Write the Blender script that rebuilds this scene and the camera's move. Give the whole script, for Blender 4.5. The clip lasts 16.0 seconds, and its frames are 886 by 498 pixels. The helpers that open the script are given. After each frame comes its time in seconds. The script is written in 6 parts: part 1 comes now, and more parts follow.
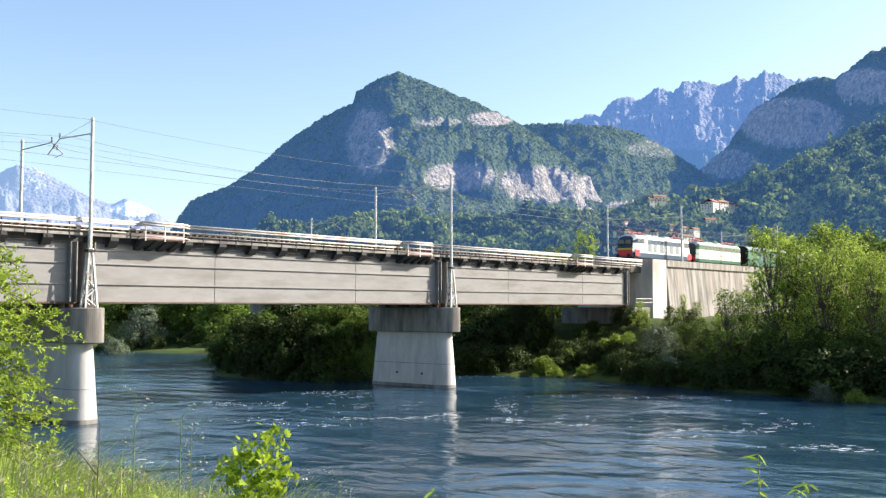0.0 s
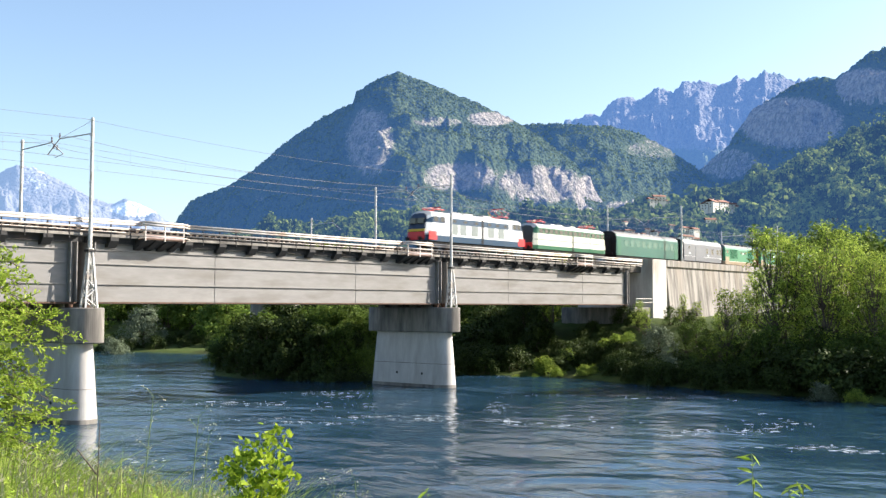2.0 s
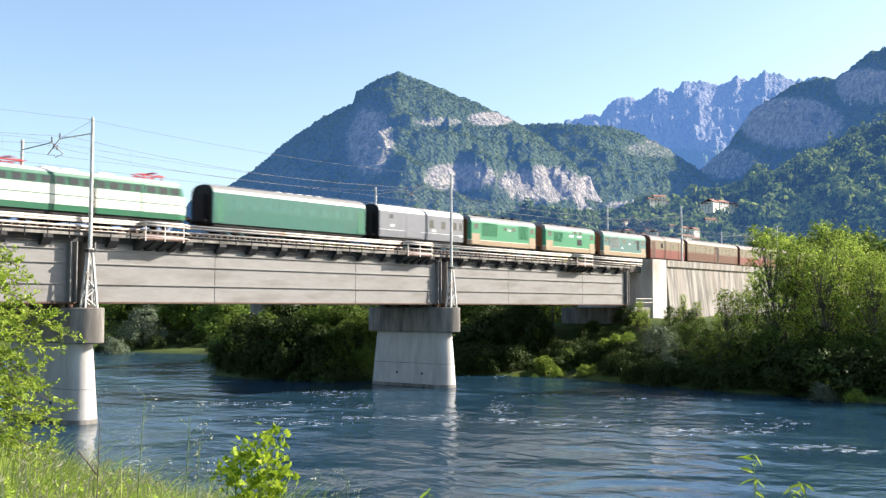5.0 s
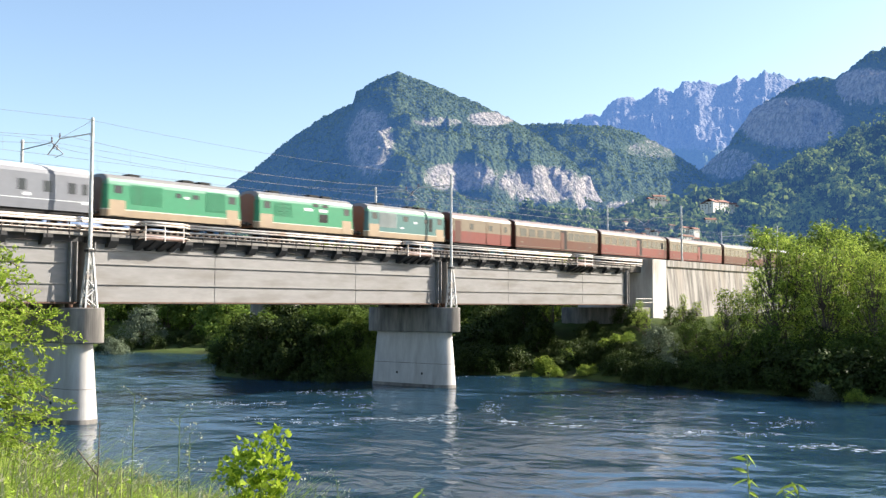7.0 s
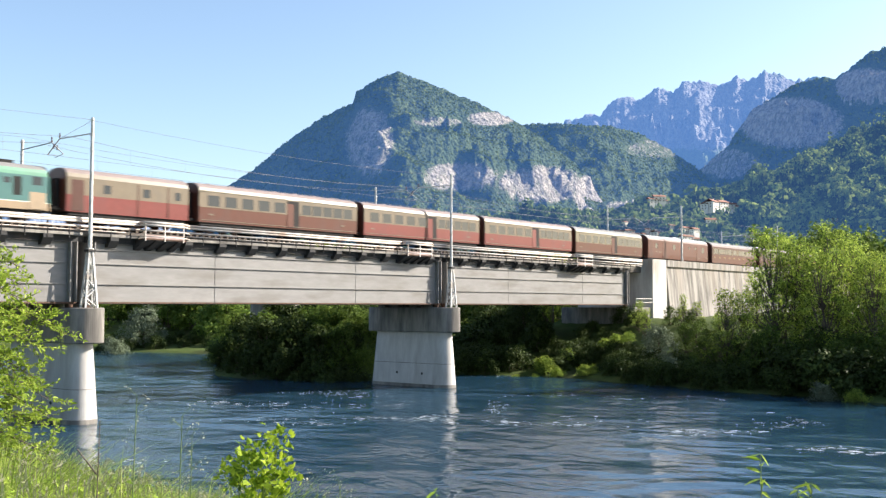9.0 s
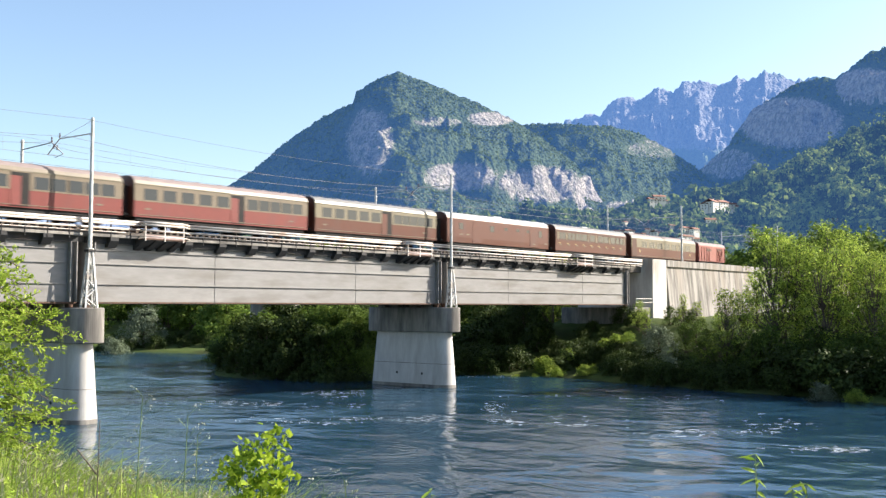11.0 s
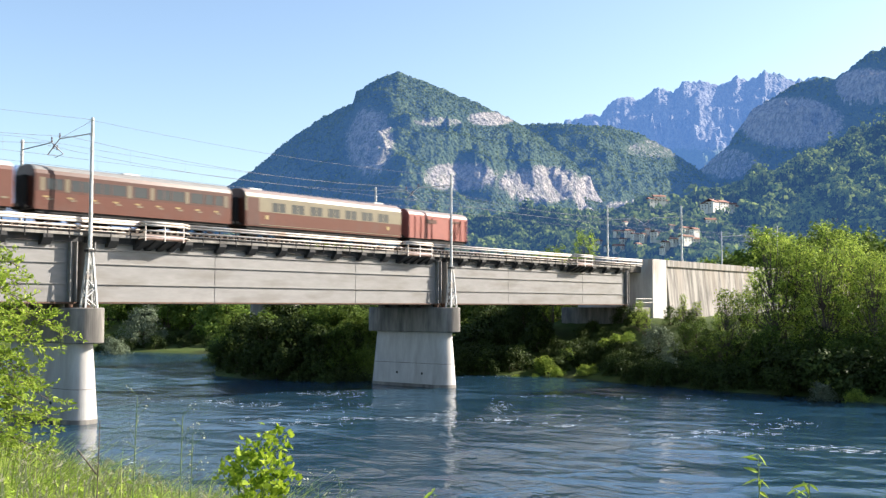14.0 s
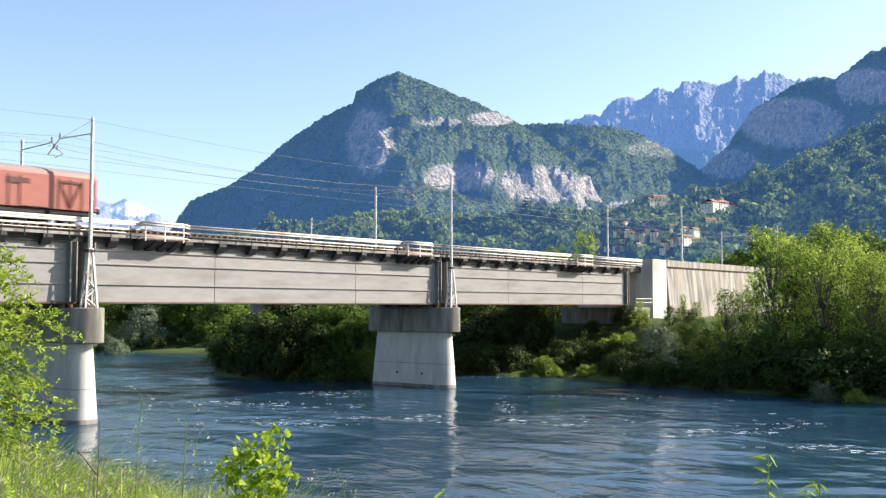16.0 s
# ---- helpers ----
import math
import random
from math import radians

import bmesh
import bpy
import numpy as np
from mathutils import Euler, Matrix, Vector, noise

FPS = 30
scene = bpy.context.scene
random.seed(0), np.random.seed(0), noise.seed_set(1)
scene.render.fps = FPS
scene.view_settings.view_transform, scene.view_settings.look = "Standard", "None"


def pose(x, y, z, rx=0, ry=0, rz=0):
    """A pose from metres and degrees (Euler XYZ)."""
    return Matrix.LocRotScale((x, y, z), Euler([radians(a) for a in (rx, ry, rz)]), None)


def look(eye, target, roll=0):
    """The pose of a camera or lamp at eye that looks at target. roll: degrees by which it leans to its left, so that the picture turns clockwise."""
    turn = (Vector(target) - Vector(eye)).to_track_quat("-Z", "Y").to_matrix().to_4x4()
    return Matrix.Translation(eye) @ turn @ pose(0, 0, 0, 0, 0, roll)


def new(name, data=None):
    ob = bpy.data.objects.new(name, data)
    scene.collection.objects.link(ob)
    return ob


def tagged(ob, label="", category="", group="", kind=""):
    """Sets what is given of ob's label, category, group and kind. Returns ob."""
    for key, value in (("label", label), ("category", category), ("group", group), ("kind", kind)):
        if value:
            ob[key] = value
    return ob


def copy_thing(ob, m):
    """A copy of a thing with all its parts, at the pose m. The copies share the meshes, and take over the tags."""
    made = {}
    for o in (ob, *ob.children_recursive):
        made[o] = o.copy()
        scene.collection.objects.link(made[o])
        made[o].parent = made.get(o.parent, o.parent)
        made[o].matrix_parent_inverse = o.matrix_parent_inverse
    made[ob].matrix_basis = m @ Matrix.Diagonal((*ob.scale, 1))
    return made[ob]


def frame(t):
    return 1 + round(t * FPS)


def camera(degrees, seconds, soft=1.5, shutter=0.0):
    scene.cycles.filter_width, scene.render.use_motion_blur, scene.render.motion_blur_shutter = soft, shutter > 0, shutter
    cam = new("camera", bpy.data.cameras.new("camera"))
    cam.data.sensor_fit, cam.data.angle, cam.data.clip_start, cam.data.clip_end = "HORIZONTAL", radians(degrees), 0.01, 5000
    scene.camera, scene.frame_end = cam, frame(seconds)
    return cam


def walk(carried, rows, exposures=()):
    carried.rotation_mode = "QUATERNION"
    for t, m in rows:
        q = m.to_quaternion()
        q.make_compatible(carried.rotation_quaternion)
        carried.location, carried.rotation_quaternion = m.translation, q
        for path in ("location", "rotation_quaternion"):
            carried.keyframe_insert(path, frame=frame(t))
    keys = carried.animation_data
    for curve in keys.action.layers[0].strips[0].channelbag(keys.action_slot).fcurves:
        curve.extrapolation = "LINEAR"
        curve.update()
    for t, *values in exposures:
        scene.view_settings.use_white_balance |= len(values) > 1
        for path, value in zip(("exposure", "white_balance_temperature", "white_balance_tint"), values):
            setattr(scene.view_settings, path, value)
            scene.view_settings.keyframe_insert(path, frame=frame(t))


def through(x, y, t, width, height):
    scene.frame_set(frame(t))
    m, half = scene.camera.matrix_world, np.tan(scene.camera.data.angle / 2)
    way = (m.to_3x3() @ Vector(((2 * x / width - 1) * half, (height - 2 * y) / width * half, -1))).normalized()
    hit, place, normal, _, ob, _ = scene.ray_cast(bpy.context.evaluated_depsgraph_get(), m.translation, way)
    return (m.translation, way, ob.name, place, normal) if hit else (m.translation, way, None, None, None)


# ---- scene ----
# x runs along the bridge away from the near bank, y across the river valley, z up; the water lies at z = 0
EYE = Vector((0, 0, 8.3))
YAW, PITCH = radians(39.63), radians(3.331)
AHEAD = Vector((math.cos(YAW), math.sin(YAW), 0))
ASIDE = Vector((math.sin(YAW), -math.cos(YAW), 0))
cam = camera(48, 16.0, soft=1.35, shutter=0.5)
VIEW = look(EYE, EYE + AHEAD * math.cos(PITCH) + Vector((0, 0, math.sin(PITCH))))
walk(cam, [(0, VIEW), (16, VIEW)], exposures=[(0, 1.2), (16, 1.2)])

# clear late-afternoon sky, sun to the side
SUN_TO = Vector((1.35, -1.0, 0.97)).normalized()
world = bpy.data.worlds.new("sky")
scene.world = world
world.use_nodes = True
wn = world.node_tree.nodes
sky = wn.new("ShaderNodeTexSky")
sky.sky_type = "NISHITA"
sky.sun_disc = False
sky.sun_elevation = math.asin(SUN_TO.z)
sky.sun_rotation = math.atan2(SUN_TO.x, SUN_TO.y)
sky.altitude = 200
sky.air_density, sky.dust_density, sky.ozone_density = 1.0, 1.35, 1.4
world.node_tree.links.new(sky.outputs[0], wn["Background"].inputs[0])
wn["Background"].inputs[1].default_value = 0.109
sun = new("sun", bpy.data.lights.new("sun", "SUN"))
sun.data.energy, sun.data.angle, sun.data.color = 5.0, radians(0.5), (1.0, 0.93, 0.82)
sun.matrix_world = look(SUN_TO * 100, (0, 0, 0))


# ---- small tools ----
def at(right, ahead, z):
    """A place by metres to the right of and ahead of the camera."""
    p = ASIDE * right + AHEAD * ahead
    return Vector((p.x, p.y, z))


def part(name, bm, material, parent=None, label="", smooth=False):
    me = bpy.data.meshes.new(name)
    bm.to_mesh(me)
    bm.free()
    if smooth:
        me.polygons.foreach_set("use_smooth", [True] * len(me.polygons))
    for m in (material if isinstance(material, (list, tuple)) else [material]):
        me.materials.append(m)
    ob = new(name, me)
    ob.parent = parent
    return tagged(ob, label)


def piece(name, me, parent, m, label=""):
    """One more object on a mesh that others share."""
    ob = new(name, me)
    ob.parent = parent
    ob.matrix_basis = m
    return tagged(ob, label)


def box(bm, x0, x1, y0, y1, z0, z1, bevel=0.0, mat=0):
    made = bmesh.ops.create_cube(bm, size=1.0, matrix=Matrix.Translation(((x0 + x1) / 2, (y0 + y1) / 2, (z0 + z1) / 2))
                                 @ Matrix.Diagonal((x1 - x0, y1 - y0, z1 - z0, 1)))
    verts = made["verts"]
    faces = {f for v in verts for f in v.link_faces}
    for f in faces:
        f.material_index = mat
    if bevel:
        edges = list({e for v in verts for e in v.link_edges})
        bmesh.ops.bevel(bm, geom=edges, offset=bevel, segments=1, affect="EDGES", material=-1)
    return bm


def rod(bm, a, b, r, r2=None, sides=8):
    a, b = Vector(a), Vector(b)
    d = b - a
    m = Matrix.Translation((a + b) / 2) @ d.to_track_quat("Z", "Y").to_matrix().to_4x4()
    bmesh.ops.create_cone(bm, cap_ends=True, segments=sides, radius1=r, radius2=r if r2 is None else r2, depth=d.length, matrix=m)
    return bm


def extrude_outline(bm, outline, axis_from, axis_to, place):
    """A closed outline of (u, v) swept from one station to another; place(s, u, v) gives the point."""
    rings = [[bm.verts.new(place(s, u, v)) for u, v in outline] for s in (axis_from, axis_to)]
    n = len(outline)
    for i in range(n):
        bm.faces.new((rings[0][i], rings[0][(i + 1) % n], rings[1][(i + 1) % n], rings[1][i]))
    bm.faces.new(rings[0][::-1])
    bm.faces.new(rings[1])
    bmesh.ops.recalc_face_normals(bm, faces=bm.faces)
    return bm


def mesh_from(name, verts, faces, materials, parent=None, label="", smooth=False):
    me = bpy.data.meshes.new(name)
    me.from_pydata([tuple(v) for v in verts], [], [tuple(f) for f in faces])
    if smooth:
        me.polygons.foreach_set("use_smooth", [True] * len(me.polygons))
    for m in (materials if isinstance(materials, (list, tuple)) else [materials]):
        me.materials.append(m)
    ob = new(name, me)
    ob.parent = parent
    return tagged(ob, label)


def empty(name, m=None):
    ob = new(name)
    ob.empty_display_size = 0.3
    if m is not None:
        ob.matrix_basis = m
    return ob


# ---- materials ----
def material(name, colour, second=None, scale=1.0, rough=0.7, metal=0.0, bump=0.0, bump_scale=None, stain=None, stain_scale=0.3,
             stretch=(1, 1, 1), vary=0.0, spec=0.5, contrast=(0.35, 0.65)):
    """A surface with grain between two colours, larger stains, fine relief, and a change of tone from piece to piece."""
    m = bpy.data.materials.new(name)
    m.use_nodes = True
    nt = m.node_tree
    n, link = nt.nodes, nt.links.new
    b = n["Principled BSDF"]
    b.inputs["Roughness"].default_value = rough
    b.inputs["Metallic"].default_value = metal
    b.inputs["Specular IOR Level"].default_value = spec
    co = n.new("ShaderNodeTexCoord")
    mp = n.new("ShaderNodeMapping")
    mp.inputs["Scale"].default_value = stretch
    link(co.outputs["Object"], mp.inputs[0])
    grain = n.new("ShaderNodeTexNoise")
    grain.inputs["Scale"].default_value = scale
    grain.inputs["Detail"].default_value = 6
    grain.inputs["Roughness"].default_value = 0.65
    link(mp.outputs[0], grain.inputs["Vector"])
    ramp = n.new("ShaderNodeValToRGB")
    ramp.color_ramp.elements[0].position, ramp.color_ramp.elements[1].position = contrast
    ramp.color_ramp.elements[0].color = (*colour, 1)
    ramp.color_ramp.elements[1].color = (*(second or [c * 0.8 for c in colour]), 1)
    link(grain.outputs["Fac"], ramp.inputs[0])
    out = ramp.outputs[0]
    if stain:
        big = n.new("ShaderNodeTexNoise")
        big.inputs["Scale"].default_value = stain_scale
        big.inputs["Detail"].default_value = 4
        link(mp.outputs[0], big.inputs["Vector"])
        sr = n.new("ShaderNodeMapRange")
        sr.inputs["From Min"].default_value, sr.inputs["From Max"].default_value = 0.5, 0.72
        link(big.outputs["Fac"], sr.inputs[0])
        mix = n.new("ShaderNodeMix")
        mix.data_type = "RGBA"
        link(sr.outputs[0], mix.inputs["Factor"])
        link(out, mix.inputs["A"])
        mix.inputs["B"].default_value = (*stain, 1)
        out = mix.outputs["Result"]
    if vary:
        info = n.new("ShaderNodeObjectInfo")
        vr = n.new("ShaderNodeMapRange")
        vr.inputs["To Min"].default_value, vr.inputs["To Max"].default_value = 1 - vary, 1 + vary
        link(info.outputs["Random"], vr.inputs[0])
        hsv = n.new("ShaderNodeHueSaturation")
        link(vr.outputs[0], hsv.inputs["Value"])
        link(out, hsv.inputs["Color"])
        out = hsv.outputs[0]
    link(out, b.inputs["Base Color"])
    if bump:
        bt = n.new("ShaderNodeTexNoise")
        bt.inputs["Scale"].default_value = bump_scale or scale * 2
        bt.inputs["Detail"].default_value = 5
        link(mp.outputs[0], bt.inputs["Vector"])
        bp = n.new("ShaderNodeBump")
        bp.inputs["Strength"].default_value = bump
        link(bt.outputs["Fac"], bp.inputs["Height"])
        link(bp.outputs[0], b.inputs["Normal"])
    return m


def leaf_material(name, dark, light, through=0.35):
    """Leaves: each its own green, some light passing through."""
    m = bpy.data.materials.new(name)
    m.use_nodes = True
    n, link = m.node_tree.nodes, m.node_tree.links.new
    b = n["Principled BSDF"]
    geo = n.new("ShaderNodeNewGeometry")
    info = n.new("ShaderNodeObjectInfo")
    ramp = n.new("ShaderNodeValToRGB")
    ramp.color_ramp.elements[0].color = (*dark, 1)
    ramp.color_ramp.elements[1].color = (*light, 1)
    link(geo.outputs["Random Per Island"], ramp.inputs[0])
    hsv = n.new("ShaderNodeHueSaturation")
    vr = n.new("ShaderNodeMapRange")
    vr.inputs["To Min"].default_value, vr.inputs["To Max"].default_value = 0.8, 1.2
    link(info.outputs["Random"], vr.inputs[0])
    link(vr.outputs[0], hsv.inputs["Value"])
    link(ramp.outputs[0], hsv.inputs["Color"])
    link(hsv.outputs[0], b.inputs["Base Color"])
    b.inputs["Roughness"].default_value = 0.62
    b.inputs["Specular IOR Level"].default_value = 0.15
    tr = n.new("ShaderNodeBsdfTranslucent")
    link(hsv.outputs[0], tr.inputs[0])
    mix = n.new("ShaderNodeMixShader")
    mix.inputs[0].default_value = through
    link(b.outputs[0], mix.inputs[1])
    link(tr.outputs[0], mix.inputs[2])
    link(mix.outputs[0], n["Material Output"].inputs[0])
    return m


CONCRETE = material("weathered_concrete", (0.56, 0.53, 0.49), (0.44, 0.41, 0.38), 1.5, 0.9, bump=0.15, bump_scale=14, stain=(0.33, 0.28, 0.24), stain_scale=0.5, stretch=(1, 1, 0.25))
# stained concrete, darkened further for shade on caps and slab edge
CONCRETE_DARK = material("stained_and_shaded_concrete", (0.29, 0.262, 0.23), (0.14, 0.128, 0.115), 1.2, 0.95, bump=0.2, bump_scale=10, stain=(0.10, 0.09, 0.08), stain_scale=0.6, stretch=(1, 1, 0.2))
STEEL_GREY = material("grey_girder_paint", (0.222, 0.210, 0.200), (0.185, 0.174, 0.165), 2.2, 0.6, bump=0.05, bump_scale=20, stain=(0.15, 0.135, 0.12), stain_scale=0.9, stretch=(0.3, 1, 1.3), vary=0.05)
# dark steel, made near black for the shade below the walkway
STEEL_DARK = material("dark_steel_and_shade", (0.028, 0.027, 0.028), (0.018, 0.017, 0.017), 3, 0.75, bump=0.1, stain=(0.045, 0.030, 0.024), stain_scale=1.2)
GALVANISED = material("galvanised_steel", (0.60, 0.59, 0.57), (0.46, 0.45, 0.43), 6, 0.55, 0.25, bump=0.05, stain=(0.38, 0.33, 0.28), stain_scale=1.5)
RAIL_PALE = material("pale_weathered_railing", (0.60, 0.545, 0.50), (0.44, 0.385, 0.34), 2, 0.6, 0.1, bump=0.08, stain=(0.36, 0.26, 0.20), stain_scale=0.8)
RUST = material("rusted_steel", (0.13, 0.07, 0.045), (0.08, 0.045, 0.03), 4, 0.9, bump=0.2, stain=(0.05, 0.04, 0.035), stain_scale=1.5)
KICK_ROSE = material("faded_pink_plate", (0.46, 0.34, 0.32), (0.36, 0.24, 0.22), 3, 0.7, bump=0.05, stain=(0.25, 0.16, 0.13), stain_scale=1.2)
BALLAST = material("ballast_stones", (0.15, 0.13, 0.115), (0.07, 0.062, 0.055), 18, 0.95, bump=0.6, bump_scale=25)
WOOD = material("weathered_sleeper_wood", (0.12, 0.09, 0.07), (0.06, 0.05, 0.04), 5, 0.9, bump=0.2)
STREAKED = material("streaked_wall_concrete", (0.33, 0.30, 0.27), (0.10, 0.09, 0.08), 0.9, 0.95, bump=0.2, bump_scale=8, stain=(0.26, 0.22, 0.18), stain_scale=0.4, stretch=(1, 1, 0.07), contrast=(0.44, 0.64))
WIRE = material("tarnished_wire", (0.22, 0.22, 0.23), (0.15, 0.15, 0.16), 5, 0.6, 0.3)
INSULATOR = material("brown_glazed_insulator", (0.14, 0.08, 0.06), (0.10, 0.06, 0.05), 5, 0.25)


# ---- ground, water, distance ----
SHORE = [(-400, 88), (26, 92), (64, 100), (77, 98), (82, 85), (90, 75), (98, 76), (108, 84), (125, 106), (138, 110), (170, 104), (190, 84), (230, 0), (260, -200), (700, -700)]


def shore_x(y):
    for (y0, x0), (y1, x1) in zip(SHORE, SHORE[1:]):
        if y <= y1:
            return x0 + (x1 - x0) * (y - y0) / (y1 - y0)
    return SHORE[-1][1]


def ease(a, b, v):
    v = min(1, max(0, (v - a) / (b - a)))
    return v * v * (3 - 2 * v)


def ground_z(x, y):
    """Height of the land: the near bank, the river bed and the far bank."""
    near = 6.3 - 8.3 * ease(3.0, 21, x - 0.12 * min(max(y, 0), 40))
    past = x - shore_x(y) + 2.5 * noise.noise((x * 0.08, y * 0.08, 0))
    top = 6.3 if y < 78 else 4.5 + 4.0 * ease(30, 150, past)
    far = -2.0 + 2.4 * ease(-6, 1.0, past) + top * ease(0, 24 if y < 78 else 40, past)
    rough = 0.25 * noise.noise((x * 0.35, y * 0.35, 3.1)) + 0.8 * noise.noise((x * 0.03, y * 0.03, 7.7)) * ease(20, 60, abs(past))
    return max(near, far) + rough * (1 if max(near, far) > 0 else 0.3)


GRASS_GROUND = material("grassy_soil", (0.055, 0.085, 0.020), (0.085, 0.105, 0.032), 0.8, 1.0, bump=0.5, bump_scale=5, stain=(0.045, 0.05, 0.02), stain_scale=0.15, spec=0.1)


def build_ground():
    def stations(lo, hi, step, ends):
        mid = list(np.arange(lo, hi + 0.01, step))
        low = [lo - (lo - ends[0]) * (k / 9) ** 2.4 for k in range(9, 0, -1)]
        high = [hi + (ends[1] - hi) * (k / 9) ** 2.4 for k in range(1, 10)]
        return low + mid + high
    xs = stations(-20, 190, 1.6, (-4800, 4800))
    ys = stations(-30, 250, 1.6, (-4800, 4800))
    verts = [(x, y, ground_z(x, y)) for y in ys for x in xs]
    w = len(xs)
    faces = [(j * w + i, j * w + i + 1, (j + 1) * w + i + 1, (j + 1) * w + i) for j in range(len(ys) - 1) for i in range(w - 1)]
    ob = mesh_from("ground", verts, faces, GRASS_GROUND, smooth=True)
    tagged(ob, "grassy river banks and valley floor", "ground", kind="structure")


build_ground()


def water_material():
    m = bpy.data.materials.new("river_water")
    m.use_nodes = True
    n, link = m.node_tree.nodes, m.node_tree.links.new
    b = n["Principled BSDF"]
    b.inputs["Base Color"].default_value = (0.014, 0.045, 0.076, 1)
    b.inputs["Roughness"].default_value = 0.13
    b.inputs["IOR"].default_value = 1.33
    co = n.new("ShaderNodeTexCoord")
    prev = None
    for scale, dist, stretch in ((0.06, 1.0, (1, 0.7, 1)), (0.27, 0.42, (1, 0.7, 1)), (1.2, 0.065, (1, 0.8, 1))):
        mp = n.new("ShaderNodeMapping")
        mp.inputs["Scale"].default_value = stretch
        mp.inputs["Rotation"].default_value = (0, 0, radians(25))
        link(co.outputs["Object"], mp.inputs[0])
        t = n.new("ShaderNodeTexNoise")
        t.inputs["Scale"].default_value = scale
        t.inputs["Detail"].default_value = 3
        t.inputs["Distortion"].default_value = 0.8
        link(mp.outputs[0], t.inputs["Vector"])
        bp = n.new("ShaderNodeBump")
        bp.inputs["Strength"].default_value = 0.8
        bp.inputs["Distance"].default_value = dist
        if scale > 0.2:
            # smooth slicks between rippled patches
            calm = n.new("ShaderNodeTexNoise")
            calm.inputs["Scale"].default_value = 0.055
            calm.inputs["Detail"].default_value = 2
            link(mp.outputs[0], calm.inputs["Vector"])
            cr = n.new("ShaderNodeMapRange")
            cr.inputs["From Min"].default_value, cr.inputs["From Max"].default_value = 0.4, 0.62
            cr.inputs["To Min"].default_value, cr.inputs["To Max"].default_value = 0.4, 1.0
            link(calm.outputs["Fac"], cr.inputs[0])
            link(cr.outputs[0], bp.inputs["Strength"])
        link(t.outputs["Fac"], bp.inputs["Height"])
        if prev:
            link(prev.outputs[0], bp.inputs["Normal"])
        prev = bp
    link(prev.outputs[0], b.inputs["Normal"])
    return m


WATER = water_material()


def build_water():
    bm = bmesh.new()
    bmesh.ops.create_grid(bm, x_segments=30, y_segments=30, size=1.0, matrix=Matrix.Diagonal((420, 420, 1, 1)))
    ob = part("water", bm, WATER)
    return tagged(ob, "rippled blue-green river water with a strong current", "river", kind="structure")


river = build_water()


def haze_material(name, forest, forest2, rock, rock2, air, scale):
    """Far slopes: woods and bare rock, with the glow of the air before a far backdrop."""
    m = bpy.data.materials.new(name)
    m.use_nodes = True
    n, link = m.node_tree.nodes, m.node_tree.links.new
    b = n["Principled BSDF"]
    b.inputs["Roughness"].default_value = 1.0
    b.inputs["Specular IOR Level"].default_value = 0.0
    co = n.new("ShaderNodeTexCoord")

    tall = n.new("ShaderNodeMapping")
    tall.inputs["Scale"].default_value = (1, 1, 0.6)
    link(co.outputs["Object"], tall.inputs[0])

    def ramp_of(sc, c0, c1, lo, hi, rough=0.7, streaks=False):
        t = n.new("ShaderNodeTexNoise")
        t.inputs["Scale"].default_value = sc
        t.inputs["Detail"].default_value = 8
        t.inputs["Roughness"].default_value = rough
        link(tall.outputs[0] if streaks else co.outputs["Object"], t.inputs["Vector"])
        r = n.new("ShaderNodeValToRGB")
        r.color_ramp.elements[0].position, r.color_ramp.elements[1].position = lo, hi
        r.color_ramp.elements[0].color, r.color_ramp.elements[1].color = (*c0, 1), (*c1, 1)
        link(t.outputs["Fac"], r.inputs[0])
        return t, r
    tf, rf = ramp_of(scale * 4.5, forest, forest2, 0.34, 0.66, 0.85)
    tr, rr = ramp_of(scale * 4.0, rock, rock2, 0.40, 0.62, 0.8, True)
    at_rock = n.new("ShaderNodeAttribute")
    at_rock.attribute_name = "rock"
    edge = n.new("ShaderNodeMath")
    edge.operation = "ADD"
    link(at_rock.outputs["Fac"], edge.inputs[0])
    te, _ = ramp_of(scale * 2.6, (0, 0, 0), (1, 1, 1), 0, 1, 0.92)
    link(te.outputs["Fac"], edge.inputs[1])
    mr = n.new("ShaderNodeMapRange")
    mr.inputs["From Min"].default_value, mr.inputs["From Max"].default_value = 0.98, 1.08
    link(edge.outputs[0], mr.inputs[0])
    mix = n.new("ShaderNodeMix")
    mix.data_type = "RGBA"
    link(mr.outputs[0], mix.inputs["Factor"])
    link(rf.outputs[0], mix.inputs["A"])
    link(rr.outputs[0], mix.inputs["B"])
    link(mix.outputs["Result"], b.inputs["Base Color"])
    bp = n.new("ShaderNodeBump")
    bp.inputs["Strength"].default_value = 1.0
    bp.inputs["Distance"].default_value = 14.0
    tb, _ = ramp_of(scale * 2.2, (0, 0, 0), (1, 1, 1), 0, 1, 0.7)
    crowns = n.new("ShaderNodeTexVoronoi")
    crowns.inputs["Scale"].default_value = scale * 6
    link(co.outputs["Object"], crowns.inputs["Vector"])
    less = n.new("ShaderNodeMath")
    less.operation = "MULTIPLY_ADD"
    less.inputs[1].default_value = -0.5
    link(crowns.outputs["Distance"], less.inputs[0])
    link(tb.outputs["Fac"], less.inputs[2])
    link(less.outputs[0], bp.inputs["Height"])
    link(bp.outputs[0], b.inputs["Normal"])
    # bluish emission stands in for the haze between eye and slope
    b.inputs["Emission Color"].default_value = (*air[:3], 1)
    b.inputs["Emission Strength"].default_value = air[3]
    return m


